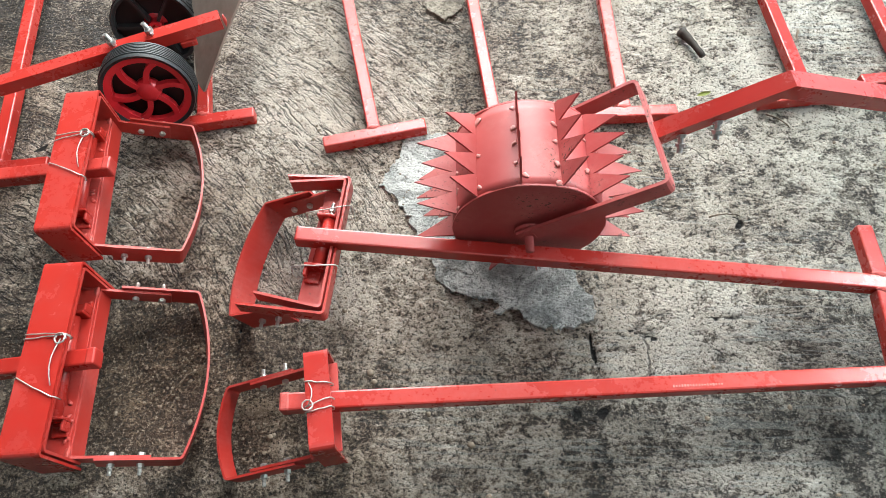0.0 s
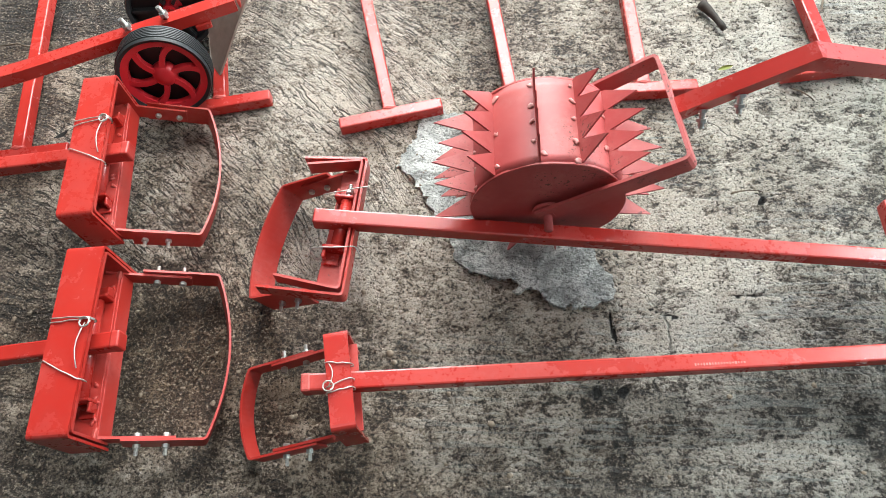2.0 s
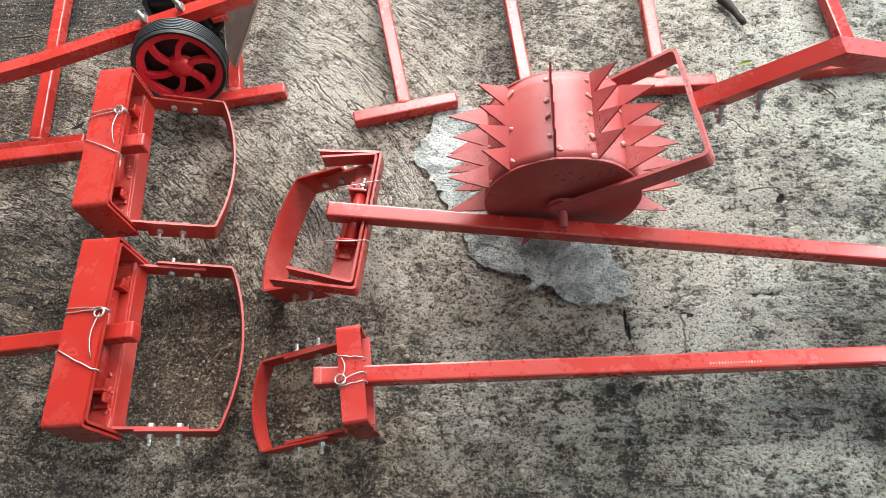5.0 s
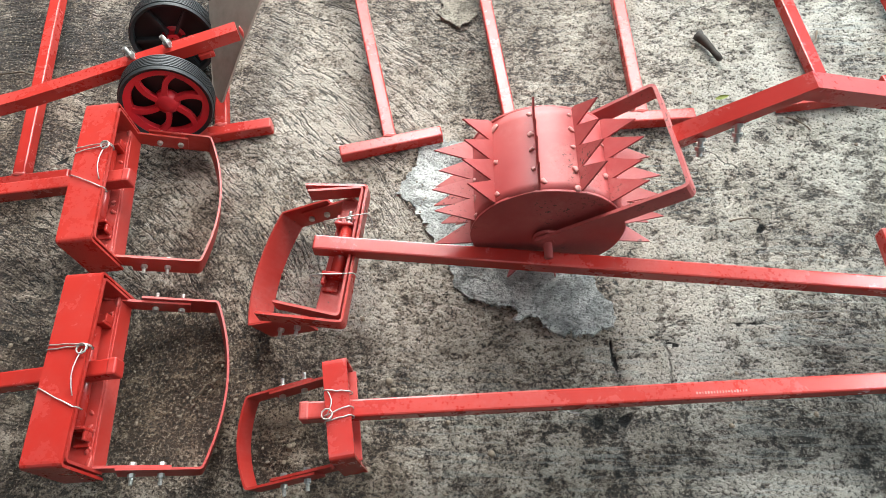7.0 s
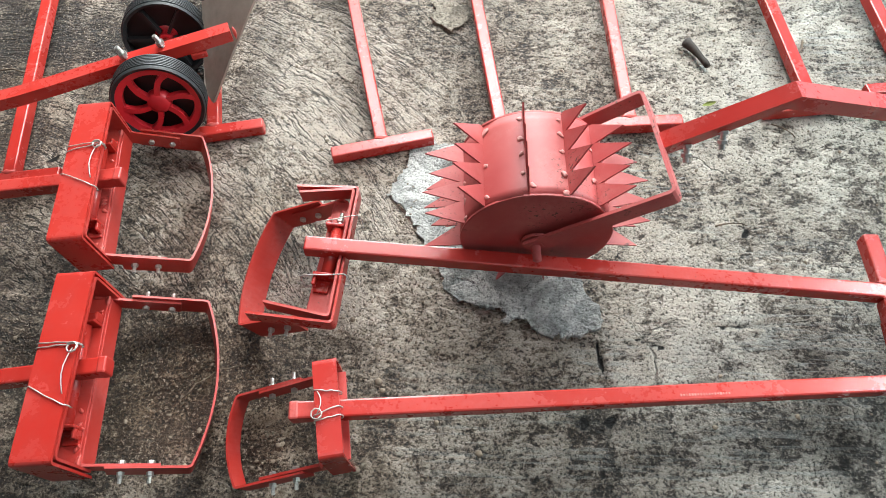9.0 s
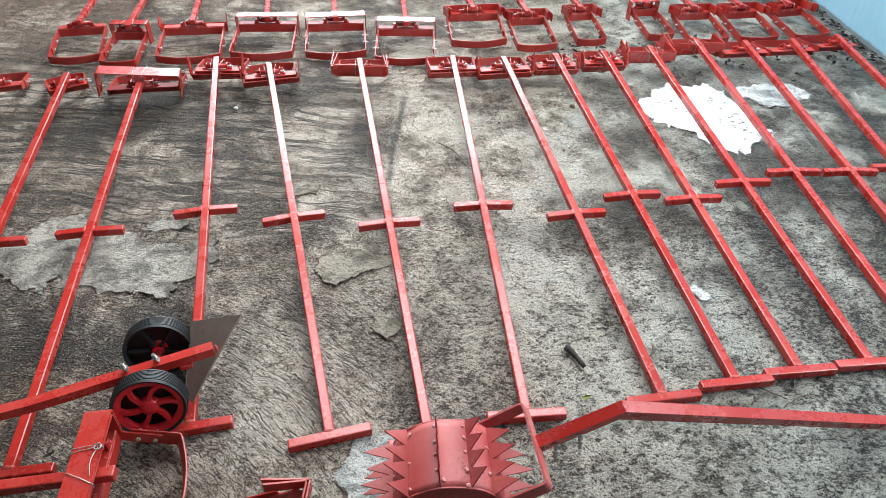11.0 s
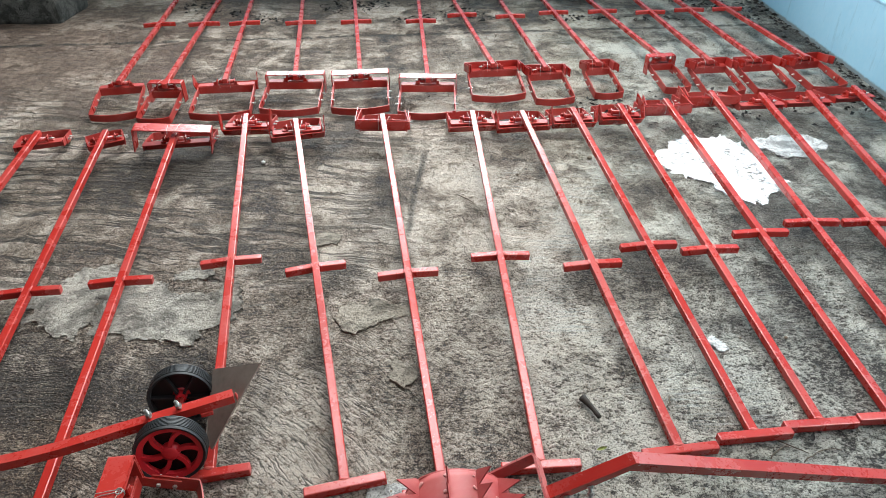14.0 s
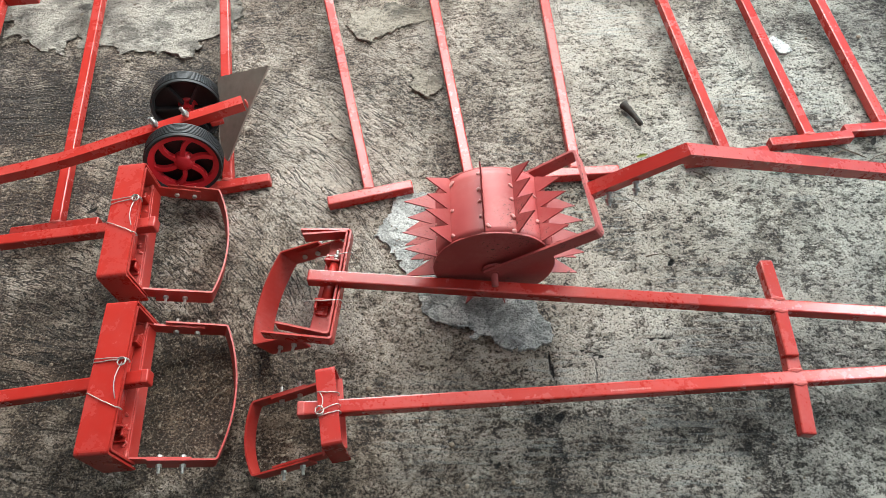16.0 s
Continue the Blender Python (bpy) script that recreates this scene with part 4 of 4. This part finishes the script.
def spiked_roller():
    yaw = 2.0
    z = 0.168
    root = thing("spiked_roller", pose(0.206, 0.082, z, 0, 0, yaw), "red painted spiked steel drum roller with a forked handle", "roller")
    r, long = 0.113, 0.150
    bm = bmesh.new()
    lathe(bm, [(r, 0.003 + (long - 0.006) * k / 10) for k in range(11)], 120)
    for v in bm.verts:
        k = 1 + 0.014 * noise.noise(v.co * 11)
        v.co.x *= k
        v.co.y *= k
    lay = Matrix.Rotation(radians(-90), 4, "X")
    part("drum", bm, RED_OLD, root, "faded red steel drum", offset=lay, smooth=True)
    for y in (0.0, long - 0.004):
        bm = bmesh.new()
        lathe(bm, [(0.004, 0.0)] + [(r * (0.1 + 0.9 * k / 9), 0.0) for k in range(9)] + [(r - 0.001, 0.0), (r + 0.0004, 0.0008), (r + 0.0004, 0.0036), (r - 0.001, 0.0045)], 96)
        for v in bm.verts:
            d = math.hypot(v.co.x, v.co.y) / r
            v.co.z += 0.0022 * d * noise.noise(v.co * 14)
            v.co.xy *= 1 + 0.010 * noise.noise(v.co * 30)
        part("end_disc", bm, RED_OLD, root, "round flame-cut end plate", offset=Matrix.Translation((0, y, 0)) @ lay)
    rng = random.Random(8)
    rows = 12
    for k in range(rows):
        a = radians(11 + k * 360 / rows + rng.uniform(-3, 3))
        m = Matrix.Rotation(-a, 4, "Y")
        lean = Matrix.Translation((0, 0, r)) @ Matrix.Rotation(radians(rng.uniform(-5, 5)), 4, "Y") @ Matrix.Translation((0, 0, -r))
        for i in range(4):
            stretch = Matrix.Translation((0, 0.004 + i * 0.0357, r - 0.003)) @ Matrix.Diagonal((1, 1, rng.uniform(0.9, 1.12), 1))
            share("spike", SPIKE, root, m @ lean @ stretch)
        for i in range(5):
            y = 0.012 + i * 0.031 + rng.uniform(-0.006, 0.006)
            share("weld_bead", BEAD_OLD, root, m @ Matrix.Translation((0.006 * (1 if rng.random() < 0.6 else -1), y, r - 0.0002)) @ Matrix.Rotation(rng.uniform(0, 6.0), 4, "Z") @ Matrix.Diagonal((rng.uniform(0.5, 1.1), rng.uniform(0.5, 1.4), rng.uniform(0.5, 1.0), 1)))
    # axle, washers and nuts
    bm = bmesh.new()
    rod(bm, (0, -0.040, 0), (0, long + 0.035, 0), 0.0065, 12)
    part("axle", bm, RED_OLD, root, smooth=True)
    for y in (-0.008, long + 0.008):
        bm = bmesh.new()
        lathe(bm, [(0.022, -0.0025), (0.022, 0.0025)], 24)
        lathe(bm, [(0.012, -0.009), (0.012, -0.003)], 6)
        part("axle_nut", bm, RED_OLD, root, offset=Matrix.Translation((0, y, 0)) @ lay)
    # fork: two flat arms and the piece across them
    tip_f, tip_b = Vector((0.178, -0.010, 0.122)), Vector((0.164, long + 0.026, 0.108))
    bm = bmesh.new()
    strip(bm, bent([(-0.012, -0.014, -0.006), tip_f, tip_b, (-0.012, long + 0.014, -0.006)], 0.010), Vector((-0.5, 0, 0.866)) * 0.030, 0.005)
    part("fork", bm, RED_OLD, root, "bent flat steel fork")
    # handle with a bend
    end, bend, low = Vector((0.175, 0.090, 0.102)), Vector((0.327, 0.102, 0.186)), Vector((1.111, 0.268, -0.148))
    bm = bmesh.new()
    strip(bm, [end, bend, low], (bend - end).cross(low - bend).normalized() * 0.025, 0.025)
    bmesh.ops.bevel(bm, geom=[e for e in bm.edges if e.calc_face_angle(0) > 1.2], offset=0.0025, segments=2, affect="EDGES", profile=0.5)
    part("handle", bm, RED, root)
    along = (bend - end).normalized()
    for s in (0.035, 0.085):
        share("bolt", BOLT, root, Matrix.Translation(end + along * s + Vector((0.004, -0.012, -0.012))) @ Matrix.Rotation(radians(140), 4, "X") @ Matrix.Diagonal((1.35, 1.35, 0.85, 1)))


spiked_roller()

# ---- wheeled hoe ----


def wheel(root, m, outward):
    """A wheel about the z axis of m; its red face looks along outward."""
    r, w = 0.0845, 0.046
    bm = bmesh.new()
    prof = [(0.0750, -w / 2 + 0.003), (0.081, -w / 2), (r - 0.002, -w / 2 + 0.004)]
    for k in range(7):
        zz = -w / 2 + 0.006 + k * (w - 0.012) / 7
        prof += [(r, zz), (r, zz + 0.0024), (r - 0.0018, zz + 0.0027), (r - 0.0018, zz + 0.0033)]
    prof += [(r - 0.002, w / 2 - 0.004), (0.081, w / 2), (0.0750, w / 2 - 0.003)]
    lathe(bm, prof, 64, True)
    w_ob = part("wheel", bm, RUBBER, root, "black ribbed rubber tyre on a red spoked hub", offset=m)
    bm = bmesh.new()
    lathe(bm, [(0.0615, 0.004 * outward), (0.0755, 0.002 * outward), (0.0755, 0.019 * outward), (0.0625, 0.016 * outward)], 48, True)
    part("rim", bm, HUB_RED, w_ob, "red plastic rim", smooth=False)
    bm = bmesh.new()
    lathe(bm, [(0.0752, -0.004), (0.004, -0.004), (0.004, -0.001), (0.0752, -0.001)], 48, True)
    part("web", bm, HUB_BLACK, w_ob, "black plastic wheel web", offset=Matrix.Translation((0, 0, -0.002 * outward)))
    bm = bmesh.new()
    lathe(bm, [(0.003, -0.002 * outward), (0.023, -0.001 * outward), (0.023, 0.004 * outward), (0.0205, 0.016 * outward), (0.012, 0.020 * outward), (0.003, 0.021 * outward)], 32)
    part("hub", bm, HUB_RED, w_ob, "red domed hub", smooth=True)
    bm = bmesh.new()
    lathe(bm, [(0.003, -0.020 * outward), (0.013, -0.020 * outward), (0.014, -0.002 * outward), (0.003, -0.002 * outward)], 24)
    part("axle_sleeve", bm, HUB_RED, w_ob)
    for k in range(6):
        a = k * math.tau / 6
        bm = bmesh.new()
        pts = []
        for i in range(7):
            f = i / 6
            rr, b = 0.018 + 0.048 * f, a - (0.02 * f + 0.30 * f * f) * outward
            pts.append((rr * math.cos(b), rr * math.sin(b), 0.011 * outward))
        rows = strip(bm, pts, (0, 0, 0.012), 0.0098)
        part("spoke", bm, HUB_RED, w_ob)
        bm = bmesh.new()
        strip(bm, [(0.016 * math.cos(a), 0.016 * math.sin(a), -0.011 * outward), (0.072 * math.cos(a), 0.072 * math.sin(a), -0.011 * outward)], (0, 0, 0.014), 0.006)
        part("back_rib", bm, HUB_BLACK, w_ob)


def wheel_hoe():
    root = thing("wheel_hoe", pose(-0.505, 0.505, 0), "red two-wheeled hoe with black tyres and a bare steel blade", "wheel hoe")
    near, far = Vector((0.023, -0.094, 0.104)), Vector((-0.020, 0.098, 0.080))
    out = (near - far).normalized()
    out = Vector((out.x, out.y, 0.20)).normalized()
    q = out.to_track_quat("Z", "Y").to_matrix().to_4x4()
    wheel(root, Matrix.Translation(near) @ q @ Matrix.Rotation(0.3, 4, "Z"), 1)
    wheel(root, Matrix.Translation(far) @ q @ Matrix.Rotation(0.9, 4, "Z"), -1)
    bm = bmesh.new()
    rod(bm, near - out * 0.012, far + out * 0.012, 0.008, 12)
    part("axle", bm, RED, root, smooth=True)
    # beam: straight over the axle, then curving to the handle
    a, b = Vector((0.150, 0.030, 0.152)), Vector((-0.030, -0.042, 0.145))
    pts = [a, b] + [Vector((-0.10, -0.070, 0.143)), Vector((-0.16, -0.097, 0.142)), Vector((-0.22, -0.122, 0.141)), Vector((-0.29, -0.146, 0.140)), Vector((-0.36, -0.166, 0.139)), Vector((-0.46, -0.189, 0.138))]
    pts.append(pts[-1] + Vector((-0.88, -0.16, -0.005)))
    bm = bmesh.new()
    rows = strip(bm, pts, (0, 0, 0.025), 0.025)
    bmesh.ops.bevel(bm, geom=[e for e in bm.edges if e.calc_face_angle(0) > 1.2], offset=0.0025, segments=2, affect="EDGES", profile=0.5)
    part("beam", bm, RED, root)
    mid = (near + far) / 2
    for f in (0.36, 0.72):
        bm = bmesh.new()
        block(bm, (0.030, 0.034, 0.012), Matrix.Translation(a.lerp(b, f) + Vector((0, 0, -0.020))) @ pose(0, 0, 0, 0, 0, 20), 0.002)
        part("clamp_plate", bm, RED, root)
    bm = bmesh.new()
    bar(bm, mid + Vector((0.0, 0, -0.004)), Vector((mid.x, mid.y, 0.133)), 0.026, 0.006, (0, 1, 0))
    part("axle_bracket", bm, RED, root)
    for f in (0.64, 1.0):
        c = a.lerp(b, f)
        share("bolt", BOLT, root, Matrix.Translation(c + Vector((0, 0, 0.004))) @ Matrix.Rotation(radians(-14), 4, "Y") @ Matrix.Diagonal((1.5, 1.5, 1.35, 1)))
    # three cornered blade
    tl, tr, ap = Vector((0.058, 0.151, 0.120)), Vector((0.217, 0.085, 0.212)), Vector((0.068, -0.055, 0.004))
    nrm = (tr - tl).cross(ap - tl).normalized() * 0.0022
    bm = bmesh.new()
    ring = [tl, tl.lerp(tr, 0.5), tr, tr.lerp(ap, 0.5), ap + Vector((0.006, 0.004, 0)), ap, ap.lerp(tl, 0.5)]
    f = [bm.verts.new(c + nrm) for c in ring]
    g = [bm.verts.new(c - nrm) for c in ring]
    bm.faces.new(f)
    bm.faces.new(g)
    for k in range(len(ring)):
        bm.faces.new((f[k], f[(k + 1) % len(ring)], g[(k + 1) % len(ring)], g[k]))
    part("blade", bm, RAW_STEEL, root, "bare worn brown steel blade")
    share("weld_bead", BEAD, root, Matrix.Translation(a + Vector((0.006, 0.002, -0.004))) @ Matrix.Rotation(radians(90), 4, "Y"))


wheel_hoe()

# ---- small things on the floor and walls ----


def stick(name, p, q, r, mat, label, category, seed=1, kink=0.12, n=7):
    rng = random.Random(seed)
    p, q = Vector((*p, r * 0.8)), Vector((*q, r * 0.8))
    side = Vector((-(q - p).y, (q - p).x, 0))
    pts = [p.lerp(q, k / n) + side * kink * math.sin(math.pi * k / n * rng.uniform(0.8, 1.2)) * rng.uniform(0.5, 1.0) for k in range(n + 1)]
    bm = bmesh.new()
    sweep(bm, pts, r, 7, taper=[rng.uniform(0.8, 1.15) * (1 - 0.35 * k / n) for k in range(n + 1)])
    tagged(part(name, bm, mat, smooth=True), label, category)


stick("stick", (0.555, 0.655), (0.590, 0.586), 0.0105, BARK, "short dark dry stick on the concrete floor", "stick", 2, 0.03)
for k, (p, q, r) in enumerate((((-0.352, -0.129), (-0.275, -0.070), 0.0015), ((0.545, 0.205), (0.60, 0.208), 0.0016), ((0.98, 0.53), (1.10, 0.47), 0.002),
                               ((1.00, 0.46), (1.06, 0.50), 0.002), ((1.08, 0.45), (1.19, 0.49), 0.0016), ((0.80, 0.665), (0.775, 0.62), 0.0022),
                               ((0.22, 1.75), (0.33, 1.58), 0.0016), ((0.285, 1.64), (0.30, 1.60), 0.0016), ((0.69, 0.44), (0.73, 0.41), 0.0016), ((-0.95, 0.58), (-0.78, 0.55), 0.0022))):
    stick("twig", p, q, r, TWIG, "thin dry brown twig on the concrete floor", "twig", 10 + k)


def leaf(name, at, long, turn, mat, label, curl=0.3):
    bm = bmesh.new()
    rows = []
    for k in range(7):
        f = k / 6
        w = 0.34 * long * math.sin(math.pi * min(1, f * 1.02 + 0.02)) ** 0.8
        z = 0.004 + curl * long * 0.25 * (2 * f - 1) ** 2
        rows.append([bm.verts.new((long * (f - 0.5), s * w / 2, z + abs(s) * w * 0.25)) for s in (-1, 0, 1)])
    for a, b in zip(rows, rows[1:]):
        for k in range(2):
            bm.faces.new((a[k], a[k + 1], b[k + 1], b[k]))
    got = bmesh.ops.solidify(bm, geom=bm.faces[:], thickness=0.0006)
    tagged(part(name, bm, mat, smooth=True, offset=pose(at[0], at[1], 0, 0, 0, turn)), label, "leaf")


leaf("leaf", (0.578, 0.487), 0.032, 20, LEAF_YELLOW, "small yellowing leaf on the concrete floor")
leaf("leaf", (0.735, -0.345), 0.030, -15, LEAF_DRY, "curled dark dead leaf on the concrete floor", 0.8)
leaf("leaf", (-0.72, 0.34), 0.030, 40, LEAF_DRY, "curled dark dead leaf on the concrete floor", 0.8)
leaf("leaf", (1.13, 0.52), 0.035, 60, LEAF_DRY, "curled dark dead leaf on the concrete floor", 0.8)


def litter():
    """Dead leaves blown along the walls and under the tools."""
    rng = random.Random(5)
    verts, faces = [], []

    def drop(x, y, s, z=0.0):
        a, c = rng.uniform(0, math.tau), rng.uniform(0.2, 0.5)
        tip = rng.uniform(0.0, 0.5) * s
        base = len(verts)
        ca, sa = math.cos(a), math.sin(a)
        for u, w, k in ((-0.5, 0, 0.25), (-0.1, c / 2, 0.9), (0.5, 0, 0.1), (-0.1, -c / 2, 0.0), (0.0, 0.0, -0.4)):
            verts.append((x + s * (u * ca - w * sa), y + s * (u * sa + w * ca), z + 0.003 + max(0, k) * tip))
        faces.extend(((base, base + 3, base + 4), (base + 3, base + 2, base + 4), (base + 2, base + 1, base + 4), (base + 1, base, base + 4)))

    for _ in range(1500):
        y = 5.28 - abs(rng.gauss(0, 0.13))
        drop(rng.uniform(-2.3, 2.45), y, rng.uniform(0.012, 0.038), rng.uniform(0, 0.015))
    for _ in range(4600):
        x, y = rng.uniform(-1.9, 2.4), 5.15 - 1.1 * rng.random() ** 1.3
        if noise.noise(Vector((x * 1.9, y * 2.6, 3))) > 0.10:
            drop(x, y, rng.uniform(0.012, 0.045))
    for _ in range(420):
        drop(2.49 - abs(rng.gauss(0, 0.06)), rng.uniform(1.6, 5.2), rng.uniform(0.015, 0.05), rng.uniform(0, 0.012))
    for _ in range(160):
        drop(rng.uniform(0.8, 2.4), rng.gauss(2.62, 0.10), rng.uniform(0.015, 0.05))
    for _ in range(60):
        drop(rng.uniform(-2.6, 2.4), rng.uniform(1.6, 4.2), rng.uniform(0.008, 0.025))
    me = bpy.data.meshes.new("leaf_litter")
    me.from_pydata(verts, [], faces)
    me.materials.append(LEAF_DRY)
    tagged(new("leaf_litter", me), "dark dead leaves scattered on the floor along the walls", "leaf litter", kind="stuff")


litter()


def gravel():
    """Loose grit and crumbs of mortar on the floor."""
    rng = random.Random(9)
    bm = bmesh.new()
    bmesh.ops.create_icosphere(bm, subdivisions=1, radius=1.0)
    base_v = [v.co.copy() for v in bm.verts]
    base_f = [[v.index for v in f.verts] for f in bm.faces]
    bm.free()
    verts, faces = [], []

    def drop(x, y, s):
        o = len(verts)
        k = Vector((rng.random() * 50, rng.random() * 50, 0))
        sx, sy, sz = s * rng.uniform(0.8, 1.3), s * rng.uniform(0.8, 1.3), s * rng.uniform(0.5, 0.8)
        for v in base_v:
            d = 1 + 0.4 * noise.noise(v * 1.5 + k)
            verts.append((x + v.x * sx * d, y + v.y * sy * d, sz * 0.5 + v.z * sz * d))
        faces.extend([o + i for i in f] for f in base_f)

    for _ in range(1500):
        x, y = rng.uniform(-1.0, 0.9), rng.uniform(-0.45, 0.7)
        west = 1.0 if x < 0.1 else 0.35
        if rng.random() < west:
            drop(x, y, 0.0011 + 0.0034 * rng.random() ** 4)
    for _ in range(3200):
        x, y = rng.uniform(-0.62, 0.05), rng.uniform(-0.36, 0.34)
        if noise.noise(Vector((x * 9, y * 9, 4))) > -0.25:
            drop(x, y, 0.0007 + 0.0022 * rng.random() ** 3)
    for _ in range(700):
        drop(rng.uniform(-2.0, 2.3), rng.uniform(0.6, 4.0), 0.0015 + 0.005 * rng.random() ** 4)
    me = bpy.data.meshes.new("loose_grit")
    me.from_pydata(verts, [], faces)
    me.materials.append(PEBBLE)
    tagged(new("loose_grit", me), "loose pale grit and mortar crumbs on the floor", "grit", kind="stuff")


gravel()


def pebble(at, r, mat, label, seed):
    bm = bmesh.new()
    lump(bm, (0, 0, r * 0.6), (r, r * 0.9, r * 0.7), seed)
    tagged(part("pebble", bm, mat, smooth=True, offset=pose(at[0], at[1], 0)), label, "pebble")


pebble((-0.643, 2.023), 0.010, WHITE_PLASTIC, "small white pebble on the concrete floor", 1)
for k, (x, y, r) in enumerate(((-0.062, -0.235, 0.0075), (-0.038, -0.095, 0.0065), (-0.030, -0.110, 0.005), (0.125, -0.205, 0.006), (-0.185, -0.20, 0.005), (0.82, 2.05, 0.012))):
    pebble((x, y), r, PEBBLE, "small round grey pebble on the concrete floor", 3 + k)


def mound(at, rx, ry, high, mat, label, category, seed):
    bm = bmesh.new()
    got = bmesh.ops.create_grid(bm, x_segments=36, y_segments=36, size=1.0)
    for v in bm.verts:
        d = math.hypot(v.co.x, v.co.y)
        k = math.sqrt(max(0.0, 1 - d * d))
        n = noise.fractal(Vector((v.co.x * 3 + seed, v.co.y * 3, 0)), 0.8, 2.0, 4)
        v.co = Vector((v.co.x * rx, v.co.y * ry, high * k * (1 + 0.35 * n) - 0.01 + 0.01 * n * k))
    tagged(part("mound", bm, mat, smooth=True, offset=pose(at[0], at[1], 0)), label, category)


mound((-0.22, 5.17), 0.19, 0.12, 0.085, SOIL, "small heap of dark soil and leaves against the wall", "soil heap", 2)
mound((2.38, 5.15), 0.14, 0.15, 0.05, SOIL, "small heap of dark soil in the wall corner", "soil heap", 7)


def waste_pipe():
    bm = bmesh.new()
    pts = [(0, 0, 1.38), (0, 0, 0.16)] + [(0.10 - 0.10 * math.cos(a * 0.26), 0, 0.16 - 0.10 * math.sin(a * 0.26)) for a in range(1, 7)] + [(0.125, 0, 0.06)]
    sweep(bm, pts, 0.050, 24)
    ob = tagged(part("waste_pipe", bm, WHITE_PLASTIC, smooth=True, offset=pose(-2.24, 5.235, 0.0)), "white plastic waste pipe down the blue wall", "pipe")
    bm = bmesh.new()
    lathe(bm, [(0.050, 0.14), (0.058, 0.142), (0.058, 0.20), (0.050, 0.202)], 24, True)
    part("socket", bm, WHITE_PLASTIC, ob, smooth=True)


waste_pipe()


def wall_marks():
    """Yellow strokes and dabs painted in the recess of the side wall, and its pale sill."""
    x = 2.5965
    for y, z0, z1, w in ((3.355, 0.43, 0.86, 0.030), (2.58, 0.50, 0.86, 0.030)):
        bm = bmesh.new()
        block(bm, (0.004, w, z1 - z0), Matrix.Translation((x, y, (z0 + z1) / 2)) @ Matrix.Rotation(radians(4), 4, "X"), 0.001)
        tagged(part("painted_stroke", bm, YELLOW), "yellow painted stroke in the wall recess", "wall paint", "yellow wall marks", "structure")
    rng = random.Random(3)
    for k in range(14):
        bm = bmesh.new()
        lathe(bm, [(0.011, 0.0), (0.009, 0.002)], 10)
        y, z = 2.80 + (k % 5) * 0.085 + rng.uniform(-0.02, 0.02), 0.50 + (k // 5) * 0.07 + rng.uniform(-0.02, 0.02)
        tagged(part("painted_dab", bm, YELLOW, offset=Matrix.Translation((x + 0.002, y, z)) @ Matrix.Rotation(radians(-90), 4, "Y")), "yellow painted dab in the wall recess", "wall paint", "yellow wall marks", "structure")
    bm = bmesh.new()
    block(bm, (0.095, 1.51, 0.014), Matrix.Translation((2.553, 2.655, 0.398)), 0.003)
    tagged(part("sill", bm, WALL_BLUE), "painted sill of the wall recess", "sill", kind="structure")


wall_marks()


def handle_marking():
    """Worn unreadable stamp on the handle of the narrow weeder."""
    tool = [o for o in scene.objects if o.get("label", "").endswith("narrow stirrup")][0]
    rng = random.Random(12)
    run, high, low = 1.751, 0.127, 0.0125
    for k in range(18):
        s = 0.535 + k * 0.0041
        z = high - (high - low) * s / run + 0.0129
        bm = bmesh.new()
        block(bm, (rng.uniform(0.0010, 0.0026), rng.uniform(0.0020, 0.0042), 0.0006), Matrix.Translation((-s, 0.004, z)), 0)
        part("stamp_bar", bm, SCRATCH, tool, "worn pale stamp")


handle_marking()
